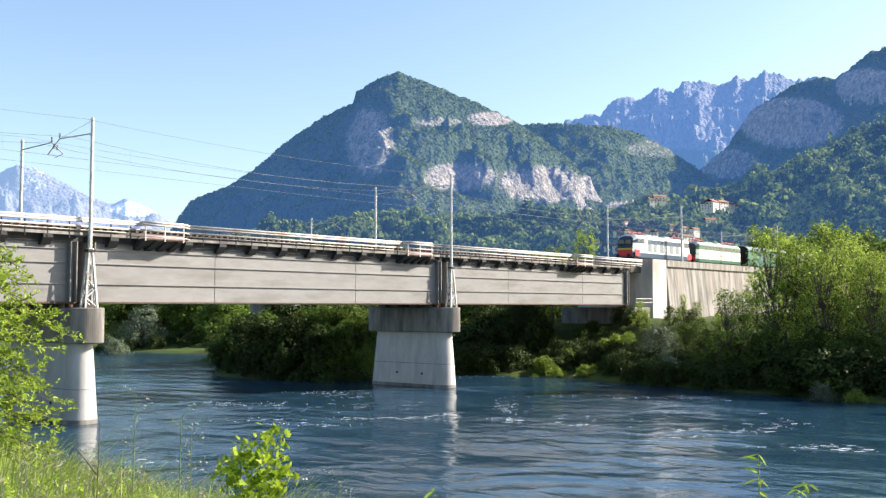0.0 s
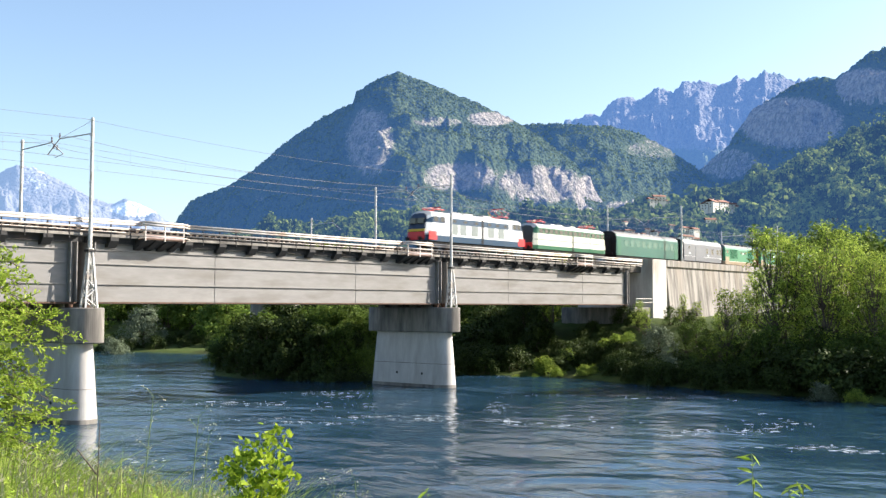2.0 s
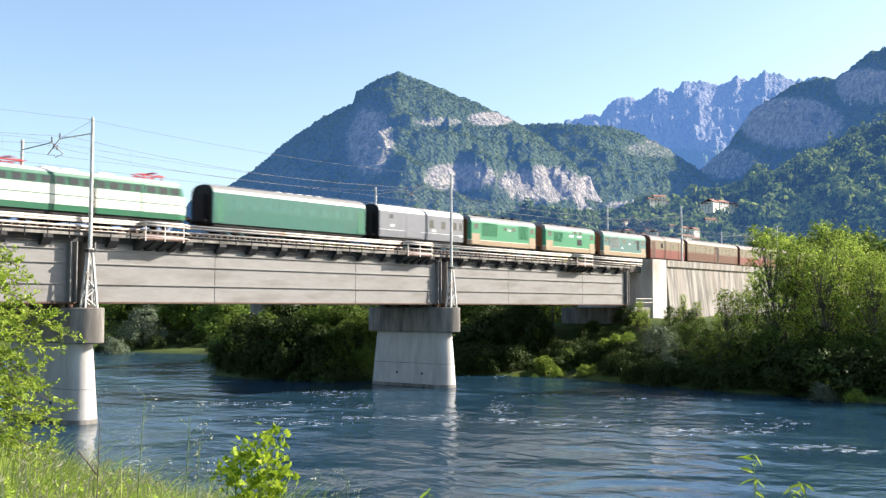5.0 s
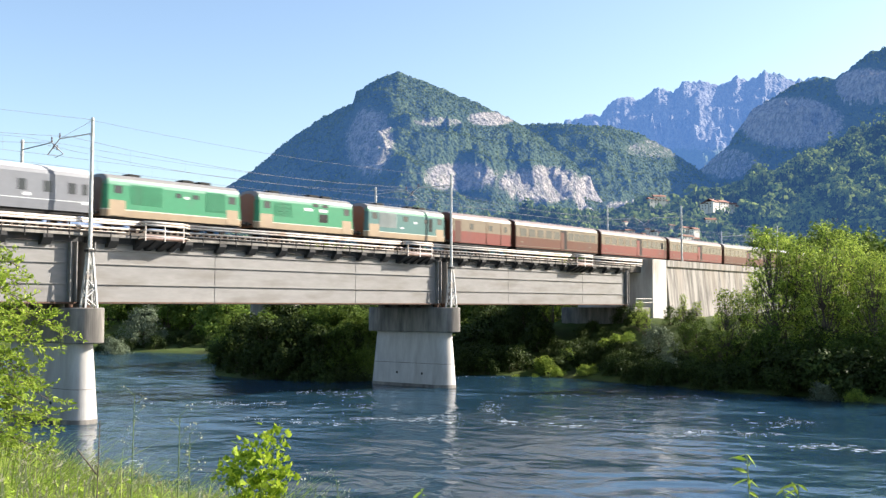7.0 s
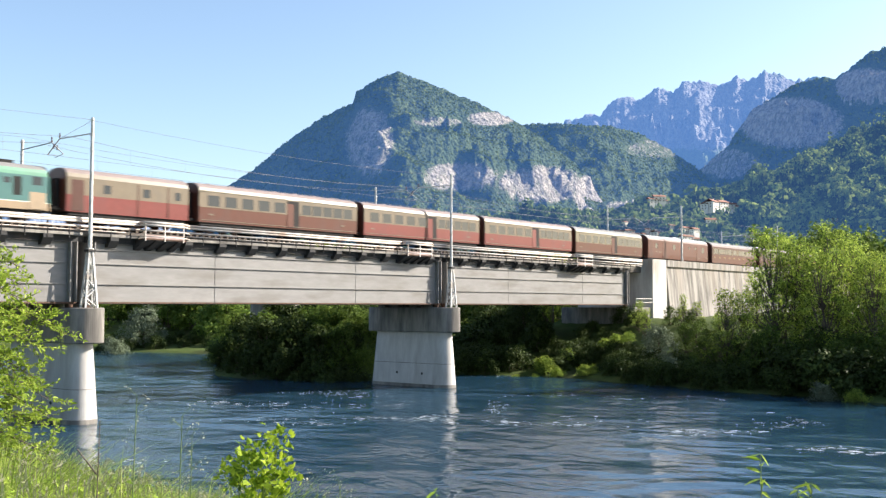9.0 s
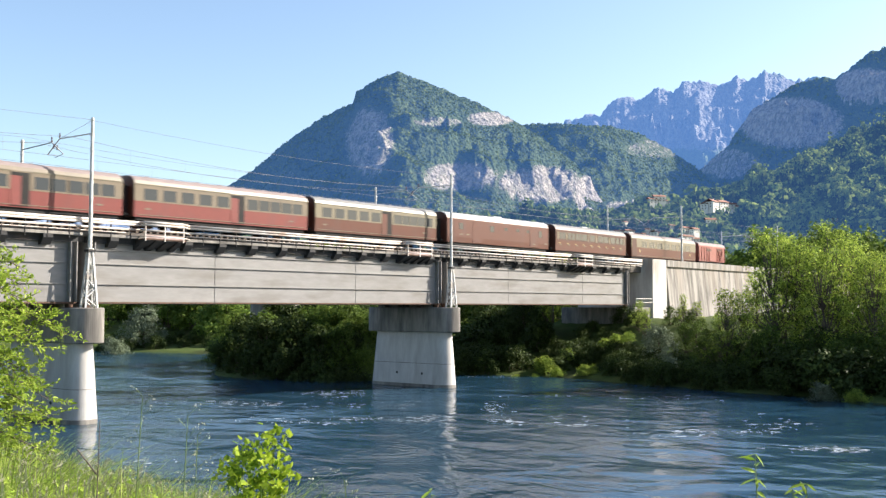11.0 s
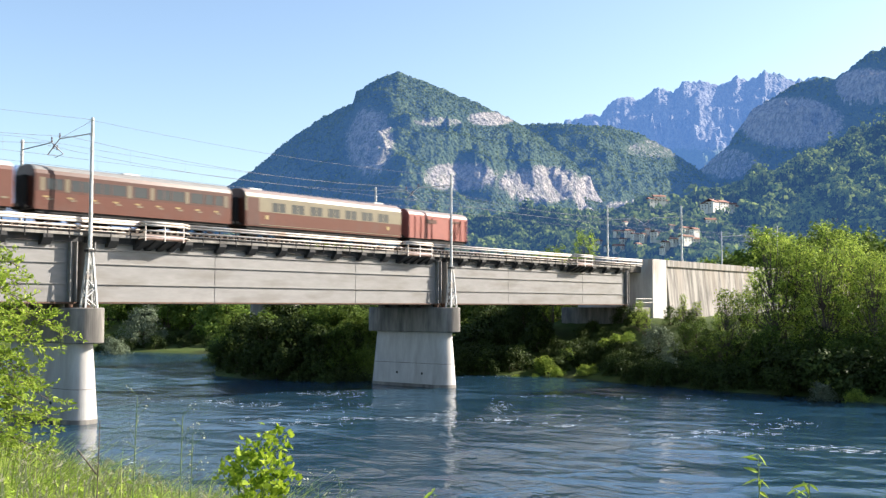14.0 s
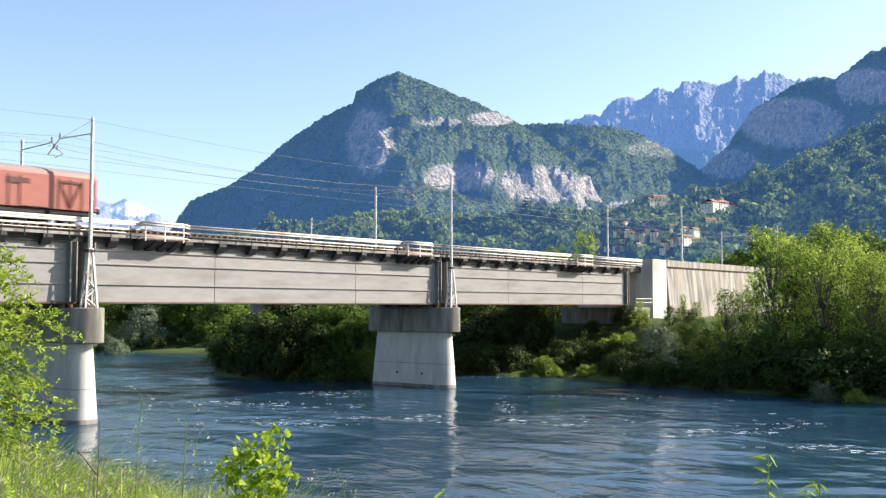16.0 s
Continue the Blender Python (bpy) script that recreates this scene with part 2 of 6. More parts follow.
FOCAL = 1568 / 2 / math.tan(radians(24))


def curve_at(points, x):
    if x <= points[0][0]:
        return points[0][1]
    for (x0, y0), (x1, y1) in zip(points, points[1:]):
        if x <= x1:
            return y0 + (y1 - y0) * (x - x0) / (x1 - x0)
    return points[-1][1]


def mountain(name, label, mat, crest, crest_far, foot_far, foot_z, x0, x1, relief, rough, rock_spots=(), profile=1.0, across=260, along=110, seed=0.0, jag=0.0, gullies=0.75):
    """A massif by bearing: crest and distances as curves over the bearing (in units of the lens's width), relief in metres, and rocky spots."""
    verts, rock = [], []
    level = 543.5
    for j in range(along + 1):
        v = j / (along * 0.9)
        for i in range(across + 1):
            x = x0 + (x1 - x0) * i / across
            y = curve_at(crest, x) - 0.5 * jag * noise.noise((x * 0.06, seed, 0.5)) - 0.4 * jag * noise.noise((x * 0.19, seed, 1.5))
            bend = x + 34 * noise.noise((x * 0.008, v * 2.2, seed + 9)) + 14 * noise.noise((x * 0.03, v * 6, seed + 5))
            far = sum(curve_at(crest_far, bend + k) for k in (-36, -18, 0, 18, 36)) / 5
            foot = sum(curve_at(foot_far, bend + k) for k in (-36, -18, 0, 18, 36)) / 5
            ahead = foot + (far - foot) * v
            up = (441 - y) / FOCAL
            den = math.cos(PITCH) - up * math.sin(PITCH)
            top = EYE.z + far * (math.sin(PITCH) + up * math.cos(PITCH)) / den
            side = (x - 784) / FOCAL / den
            p = at(side * ahead, ahead, 0)
            if v <= 1:
                z = foot_z + (top - foot_z) * v ** profile
            else:
                z = top - (v - 1) * (far - foot) * 1.2
            fade = min(1, v * 3) * (1 - ease(0.72, 1.0, v)) if v <= 1 else 0
            q = Vector((p.x, p.y, z * 0.9)) / rough + Vector((seed, seed * 2, 0))
            big = noise.ridged_multi_fractal(q, 0.85, 2.2, 6, 0.9, 2.0)
            z += relief * fade * min(0.38, max(-0.5, gullies * (big - 1.0)))
            z += relief * fade * (0.24 * noise.noise(q * 2.3) + 0.13 * noise.noise(q * 5) + 0.08 * noise.noise(q * 11)) + 0.03 * relief * noise.noise(q * 23) * (1 if v <= 1 else 0)
            # beds of rock that stand out as ledges
            z += 0.11 * relief * fade * noise.noise((z * 0.03 + seed, x * 0.006, 4.0))
            verts.append((p.x, p.y, z))
            # where this spot stands to the eye decides if rock lies bare
            h = level - (z - EYE.z) / ahead * FOCAL
            r = 0.0
            for cx, cy, rx, ry, amount in rock_spots:
                d = math.hypot((x - cx) / rx, (h - cy) / ry)
                r = max(r, amount * (1 - ease(0.55, 1.15, d)))
            rock.append(r)
    w = across + 1
    faces = [(j * w + i, j * w + i + 1, (j + 1) * w + i + 1, (j + 1) * w + i) for j in range(along) for i in range(across)]
    ob = mesh_from(name, verts, faces, mat, smooth=True)
    a = ob.data.attributes.new("rock", "FLOAT", "POINT")
    a.data.foreach_set("value", rock)
    return tagged(ob, label, "mountain", kind="structure")


# the last four numbers give the emission that paints the haze
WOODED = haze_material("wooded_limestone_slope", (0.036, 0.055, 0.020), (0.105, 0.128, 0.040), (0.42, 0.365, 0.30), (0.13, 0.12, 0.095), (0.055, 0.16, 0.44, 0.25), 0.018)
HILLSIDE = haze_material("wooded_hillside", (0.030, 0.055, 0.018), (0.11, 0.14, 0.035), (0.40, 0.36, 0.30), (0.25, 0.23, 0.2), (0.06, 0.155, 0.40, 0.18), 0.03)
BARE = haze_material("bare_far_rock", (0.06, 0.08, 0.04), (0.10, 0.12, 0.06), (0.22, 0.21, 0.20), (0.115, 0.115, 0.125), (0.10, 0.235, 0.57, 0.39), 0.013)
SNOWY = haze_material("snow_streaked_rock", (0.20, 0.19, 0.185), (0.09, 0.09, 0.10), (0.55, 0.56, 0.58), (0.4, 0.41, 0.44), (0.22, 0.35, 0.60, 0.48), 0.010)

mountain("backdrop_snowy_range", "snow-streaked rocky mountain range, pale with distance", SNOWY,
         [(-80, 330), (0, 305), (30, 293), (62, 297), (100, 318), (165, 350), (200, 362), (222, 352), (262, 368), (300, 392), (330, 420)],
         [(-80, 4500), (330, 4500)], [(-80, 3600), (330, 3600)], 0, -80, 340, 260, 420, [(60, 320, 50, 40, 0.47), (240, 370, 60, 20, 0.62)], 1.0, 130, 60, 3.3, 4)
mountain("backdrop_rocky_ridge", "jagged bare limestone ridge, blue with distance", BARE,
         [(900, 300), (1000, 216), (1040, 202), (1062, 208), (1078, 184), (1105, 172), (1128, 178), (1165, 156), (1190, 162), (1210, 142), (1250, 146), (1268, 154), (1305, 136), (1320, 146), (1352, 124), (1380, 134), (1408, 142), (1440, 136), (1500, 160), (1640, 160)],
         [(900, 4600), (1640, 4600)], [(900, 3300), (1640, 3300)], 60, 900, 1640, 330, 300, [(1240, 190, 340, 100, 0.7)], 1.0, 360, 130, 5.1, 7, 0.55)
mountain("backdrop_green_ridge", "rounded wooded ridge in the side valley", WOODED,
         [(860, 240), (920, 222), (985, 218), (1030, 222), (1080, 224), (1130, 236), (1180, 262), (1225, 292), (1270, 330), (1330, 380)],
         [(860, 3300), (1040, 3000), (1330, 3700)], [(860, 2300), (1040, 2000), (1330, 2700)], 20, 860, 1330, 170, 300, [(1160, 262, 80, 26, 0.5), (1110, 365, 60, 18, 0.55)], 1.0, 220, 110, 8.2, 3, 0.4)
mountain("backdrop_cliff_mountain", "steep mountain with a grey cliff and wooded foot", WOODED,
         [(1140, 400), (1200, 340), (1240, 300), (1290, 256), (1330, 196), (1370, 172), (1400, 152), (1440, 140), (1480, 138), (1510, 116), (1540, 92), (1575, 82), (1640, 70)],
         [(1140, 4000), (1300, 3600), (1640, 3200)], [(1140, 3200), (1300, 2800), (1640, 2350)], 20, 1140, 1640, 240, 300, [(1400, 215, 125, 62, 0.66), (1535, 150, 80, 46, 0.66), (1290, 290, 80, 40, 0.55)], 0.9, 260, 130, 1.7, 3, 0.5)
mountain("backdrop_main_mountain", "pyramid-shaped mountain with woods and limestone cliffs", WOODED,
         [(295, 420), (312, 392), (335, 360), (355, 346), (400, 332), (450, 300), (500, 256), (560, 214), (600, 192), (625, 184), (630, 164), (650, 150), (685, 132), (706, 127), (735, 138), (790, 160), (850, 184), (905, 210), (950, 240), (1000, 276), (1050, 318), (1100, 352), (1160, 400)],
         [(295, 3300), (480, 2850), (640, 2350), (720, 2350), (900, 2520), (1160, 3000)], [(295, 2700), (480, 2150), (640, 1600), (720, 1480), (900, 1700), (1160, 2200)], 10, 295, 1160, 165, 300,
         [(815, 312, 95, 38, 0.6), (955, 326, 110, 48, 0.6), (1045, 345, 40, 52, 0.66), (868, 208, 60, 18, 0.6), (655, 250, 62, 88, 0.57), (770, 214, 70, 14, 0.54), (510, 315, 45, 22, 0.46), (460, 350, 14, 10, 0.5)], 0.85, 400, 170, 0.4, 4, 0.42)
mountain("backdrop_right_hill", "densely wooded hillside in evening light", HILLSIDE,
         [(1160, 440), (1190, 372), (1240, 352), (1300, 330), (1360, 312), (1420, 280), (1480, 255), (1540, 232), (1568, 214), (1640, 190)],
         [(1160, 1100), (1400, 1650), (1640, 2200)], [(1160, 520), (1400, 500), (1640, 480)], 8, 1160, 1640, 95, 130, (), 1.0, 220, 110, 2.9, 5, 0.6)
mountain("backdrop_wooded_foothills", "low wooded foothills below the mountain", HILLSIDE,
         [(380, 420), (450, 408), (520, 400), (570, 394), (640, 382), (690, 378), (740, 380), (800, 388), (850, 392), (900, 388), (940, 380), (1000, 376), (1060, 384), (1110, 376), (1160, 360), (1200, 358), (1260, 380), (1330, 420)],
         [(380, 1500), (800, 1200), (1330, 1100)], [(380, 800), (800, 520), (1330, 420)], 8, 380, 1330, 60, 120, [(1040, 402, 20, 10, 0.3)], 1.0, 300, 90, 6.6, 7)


# ---- the bridge ----
RAIL_Z, TRACK_Y, TRACK2_Y = 14.35, 67.95, 72.6
FACE_Y, WALK_Y, REFUGE_Y = 66.2, 65.45, 64.65
SPANS = [(-3.0, 38.35, (9.5, 25.5)), (39.05, 79.3, (50.7, 67.0)), (80.0, 118.6, (91.5, 107.4))]
RIDGES = (12.47, 11.46, 9.96)


def build_span(x0, x1, joints, face, back, near):
    """A box girder: web panels with three ridges, end plates, flanges, brackets, walkway and railing."""
    span = tagged(empty("bridge_span", pose(x0, 0, 0)), "grey painted steel box girder span resting on concrete piers", "bridge", "spans of the railway bridge")
    length = x1 - x0
    bm = bmesh.new()
    box(bm, 0.05, length - 0.05, face + 0.03, back, 8.66, 13.0)
    part("box_core", bm, STEEL_GREY, span)
    bm = bmesh.new()
    box(bm, 0, length, face - 0.16, back + 0.1, 8.53, 8.66, 0.02)
    part("bottom_flange", bm, RUST if near else STEEL_GREY, span, "rust-edged bottom flange")
    edges = [0.35] + [j - x0 for j in joints] + [length - 0.35]
    for a, b in zip(edges, edges[1:]):
        bm = bmesh.new()
        box(bm, a + 0.03, b - 0.03, face, face + 0.028, 8.66, 13.0, 0.01)
        part("web_panel", bm, STEEL_GREY, span)
    if not near:
        return span
    for z in RIDGES:
        bm = bmesh.new()
        box(bm, 0.75, length - 0.75, face - 0.13, face, z - 0.035, z + 0.035, 0.01)
        part("ridge", bm, STEEL_GREY, span)
    for x in (0.12, 0.6, length - 0.6, length - 0.12):
        bm = bmesh.new()
        box(bm, x - 0.05, x + 0.05, face - 0.42, face, 8.66, 13.0, 0.01)
        part("end_stiffener", bm, STEEL_GREY, span)
    for x in (0.35, length - 0.35):
        bm = bmesh.new()
        box(bm, x - 0.18, x + 0.18, face - 0.1, face + 0.4, 8.25, 8.53, 0.03)
        part("bearing", bm, RUST, span, "rusty bridge bearing")
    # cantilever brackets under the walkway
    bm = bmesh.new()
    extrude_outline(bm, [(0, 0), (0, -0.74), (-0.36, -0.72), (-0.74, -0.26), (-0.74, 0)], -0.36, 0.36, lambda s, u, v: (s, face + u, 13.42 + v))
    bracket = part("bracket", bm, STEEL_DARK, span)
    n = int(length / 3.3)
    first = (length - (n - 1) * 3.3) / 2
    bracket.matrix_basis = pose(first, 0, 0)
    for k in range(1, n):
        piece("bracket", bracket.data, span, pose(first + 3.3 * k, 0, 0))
    # the beam's colour also carries the shade under the slab
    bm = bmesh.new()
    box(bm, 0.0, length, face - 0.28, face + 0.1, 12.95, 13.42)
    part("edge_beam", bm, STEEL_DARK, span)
    # the slab takes the darker concrete to stand for shade
    bm = bmesh.new()
    box(bm, -0.1, length + 0.1, WALK_Y, face + 0.35, 13.42, 13.64, 0.02)
    part("walkway_slab", bm, CONCRETE_DARK, span)
    return span


for a, b, j in SPANS:
    build_span(a, b, j, FACE_Y, 69.8, True)
    build_span(a, b, j, 71.0, 74.4, False)


def build_deck():
    deck = tagged(empty("railway_track"), "ballasted railway track on the bridge deck", "railway track")
    for y, w in ((TRACK_Y, 1.55), (TRACK2_Y, 1.8)):
        bm = bmesh.new()
        box(bm, -260, 420, y - w, y + w, 13.0, 13.95)
        part("ballast_bed", bm, BALLAST, deck)
        for side in (-0.75, 0.75):
            bm = bmesh.new()
            box(bm, -260, 420, y + side - 0.035, y + side + 0.035, 14.17, RAIL_Z, 0.008)
            box(bm, -260, 420, y + side - 0.07, y + side + 0.07, 14.14, 14.17)
            part("rail", bm, RUST, deck, "rusty steel rail")
    bm = bmesh.new()
    box(bm, -0.12, 0.12, -1.2, 1.2, 13.95, 14.14, 0.01)
    sleeper = part("sleeper", bm, WOOD, deck)
    for k in range(0, 220):
        piece("sleeper", sleeper.data, deck, pose(-4 + 0.62 * k, TRACK_Y, 0))
    sleeper.matrix_basis = pose(-4.62, TRACK_Y, 0)


build_deck()


def build_railing():
    rail = tagged(empty("walkway_railing"), "pale weathered tube railing along the bridge walkway", "railing")
    refuges = [(43.1, 46.5), (72.7, 76.3), (103.75, 107.3)]
    stops = [-3.0] + [q for r in refuges for q in r] + [121.5]
    # straight runs between the refuges
    for a, b in zip(stops[0::2], stops[1::2]):
        for z, r, y in ((14.66, 0.095, WALK_Y), (14.46, 0.085, WALK_Y - 0.03), (14.10, 0.075, WALK_Y), (13.84, 0.03, WALK_Y)):
            bm = bmesh.new()
            rod(bm, (a, y, z), (b, y, z), r, sides=10)
            part("rail_tube", bm, RAIL_PALE, rail, smooth=True)
    bm = bmesh.new()
    box(bm, -0.035, 0.035, -0.05, 0.05, -0.42, 1.05, 0.008)
    post = part("post", bm, STEEL_DARK, rail)
    post.matrix_basis = pose(-2.2, WALK_Y + 0.02, 13.64)
    x = -0.55
    while x < 121:
        if not any(a - 0.3 < x < b + 0.3 for a, b in refuges):
            piece("post", post.data, rail, pose(x, WALK_Y + 0.02, 13.64))
        x += 1.65
    for a, b in refuges:
        refuge = tagged(empty("refuge_bay", pose(a, 0, 0)), "railed refuge bay jutting from the bridge walkway", "refuge bay", "refuge bays of the bridge")
        w = b - a
        bm = bmesh.new()
        box(bm, -0.1, w + 0.3, REFUGE_Y, WALK_Y, 13.35, 13.44, 0.01)
        part("floor_plate", bm, RUST, refuge, "reddish rusty floor plate")
        # the plated underside between the brackets; its steel is darkened for shade
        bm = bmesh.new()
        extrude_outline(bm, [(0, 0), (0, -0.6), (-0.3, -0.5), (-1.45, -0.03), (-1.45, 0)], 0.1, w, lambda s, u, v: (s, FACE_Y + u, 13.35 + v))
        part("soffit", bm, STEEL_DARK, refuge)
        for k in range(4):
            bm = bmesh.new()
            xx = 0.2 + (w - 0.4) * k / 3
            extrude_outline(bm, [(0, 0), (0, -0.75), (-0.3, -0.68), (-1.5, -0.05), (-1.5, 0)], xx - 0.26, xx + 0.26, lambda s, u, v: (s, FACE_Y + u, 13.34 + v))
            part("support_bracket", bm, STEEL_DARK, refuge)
        for z, r in ((14.66, 0.095), (14.46, 0.085), (14.04, 0.06), (13.6, 0.05)):
            bm = bmesh.new()
            rod(bm, (0, REFUGE_Y, z), (w, REFUGE_Y, z), r, sides=10)
            rod(bm, (0, REFUGE_Y, z), (0, WALK_Y, z), r, sides=10)
            rod(bm, (w, REFUGE_Y, z), (w + 1.1, WALK_Y, z), r, sides=10)
            part("rail_tube", bm, RAIL_PALE, refuge, smooth=True)
        bm = bmesh.new()
        box(bm, 0.02, w - 0.02, REFUGE_Y - 0.02, REFUGE_Y + 0.02, 13.46, 13.72, 0.008)
        part("kick_plate", bm, KICK_ROSE, refuge, "faded pinkish kick plate")
        for xx in (0, w / 2, w):
            bm = bmesh.new()
            box(bm, xx - 0.05, xx + 0.05, REFUGE_Y - 0.04, REFUGE_Y + 0.05, 13.25, 14.66, 0.01)
            part("post", bm, RAIL_PALE, refuge)


build_railing()


def rounded_outline(half_x, y0, y1, sides=28):
    """A wall with half-round ends, in plan."""
    pts = []
    for k in range(sides + 1):
        a = math.pi + math.pi * k / sides
        pts.append((half_x * math.cos(a), y0 + half_x + half_x * math.sin(a)))
    for k in range(sides + 1):
        a = math.pi * k / sides
        pts.append((half_x * math.cos(a), y1 - half_x + half_x * math.sin(a)))
    return pts


def loft(bm, rings):
    vs = [[bm.verts.new(p) for p in ring] for ring in rings]
    n = len(rings[0])
    for a, b in zip(vs, vs[1:]):
        for i in range(n):
            bm.faces.new((a[i], a[(i + 1) % n], b[(i + 1) % n], b[i]))
    bm.faces.new(vs[0][::-1])
    bm.faces.new(vs[-1])
    bmesh.ops.recalc_face_normals(bm, faces=bm.faces)


def build_pier(x):
    pier = tagged(empty("bridge_pier", pose(x, 0, 0)), "pale round-ended concrete pier with stained cap in the river", "bridge pier", "piers of the railway bridge")
    bm = bmesh.new()
    a, b = rounded_outline(1.16, 64.55, 75.6), rounded_outline(0.78, 65.0, 75.0)
    loft(bm, [[(u, v, -2.5) for u, v in a], [(u, v, 0.0) for u, v in a], [(u, v, 5.72) for u, v in b]])
    part("stem", bm, CONCRETE, pier)
    bm = bmesh.new()
    a = rounded_outline(1.175, 64.535, 75.615)
    loft(bm, [[(u, v, -0.3) for u, v in a], [(u, v, 0.32) for u, v in rounded_outline(1.16, 64.56, 75.59)]])
    part("waterline_stain", bm, CONCRETE_DARK, pier, "dark wet band at the waterline")
    bm = bmesh.new()
    loft(bm, [[(u, v, 2.42) for u, v in rounded_outline(1.015, 64.73, 75.36)], [(u, v, 2.47) for u, v in rounded_outline(1.012, 64.73, 75.36)]])
    part("casting_seam", bm, CONCRETE_DARK, pier)
    # streaks are the cap's own; part of its dark colour is shade
    bm = bmesh.new()
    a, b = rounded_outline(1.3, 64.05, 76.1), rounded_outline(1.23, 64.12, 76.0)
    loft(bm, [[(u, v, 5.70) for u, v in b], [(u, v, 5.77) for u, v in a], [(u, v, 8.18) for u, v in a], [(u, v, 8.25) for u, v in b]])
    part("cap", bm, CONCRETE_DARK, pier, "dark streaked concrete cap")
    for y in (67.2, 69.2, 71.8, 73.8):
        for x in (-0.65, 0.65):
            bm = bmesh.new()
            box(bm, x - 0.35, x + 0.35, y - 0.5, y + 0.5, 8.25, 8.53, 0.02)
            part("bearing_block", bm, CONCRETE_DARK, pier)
    for y in (67.9, 71.4):
        bm = bmesh.new()
        rod(bm, (-1.12, y, 1.4), (-0.9, y, 1.4), 0.13, sides=8)
        part("drain_hole", bm, STEEL_DARK, pier)


for x in (38.7, 79.65):
    build_pier(x)


def build_abutment():
    ab = tagged(empty("abutment"), "pale concrete abutment and retaining wall with dark water streaks", "abutment")
    bm = bmesh.new()
    box(bm, 118.3, 123.0, 64.9, 76.4, -1, 8.24, 0.05)
    part("bearing_seat", bm, CONCRETE_DARK, ab)
    bm = bmesh.new()
    box(bm, 122.9, 127.0, 64.6, 76.6, -1, 14.85, 0.04)
    part("pylon", bm, CONCRETE, ab)
    bm = bmesh.new()
    extrude_outline(bm, [(0, -2), (-1.4, -2), (0, 14.2), (0, 14.2)][:3] + [(0.5, 14.2)], 127.4, 260, lambda s, u, v: (s, 64.85 + u, v))
    part("retaining_wall", bm, STREAKED, ab)
    bm = bmesh.new()
    box(bm, 127.2, 260, 64.55, 65.1, 13.9, 14.85, 0.03)
    part("parapet", bm, STREAKED, ab)
    bm = bmesh.new()
    box(bm, 126.95, 260, 65.1, 76.4, 0, 13.1)
    part("embankment_fill", bm, BALLAST, ab)
    bm = bmesh.new()
    for z in (8.9, 9.4):
        rod(bm, (119, 65.0, z), (122.9, 64.7, z), 0.03)
    for x in (119, 120.3, 121.6):
        rod(bm, (x, 65.0, 8.2), (x, 65.0, 9.4), 0.03)
    part("ladder_rail", bm, GALVANISED, ab)


build_abutment()


def build_approach():
    ap = tagged(empty("approach_embankment"), "concrete-faced embankment that carries the line to the bridge", "embankment")
    bm = bmesh.new()
    box(bm, -262, -3.2, 64.8, 76.4, -2, 13.0, 0.05)
    part("fill", bm, STREAKED, ap)
    bm = bmesh.new()
    box(bm, 259.9, 425, 65.1, 76.4, -2, 13.1, 0.05)
    part("fill", bm, STREAKED, ap)


build_approach()


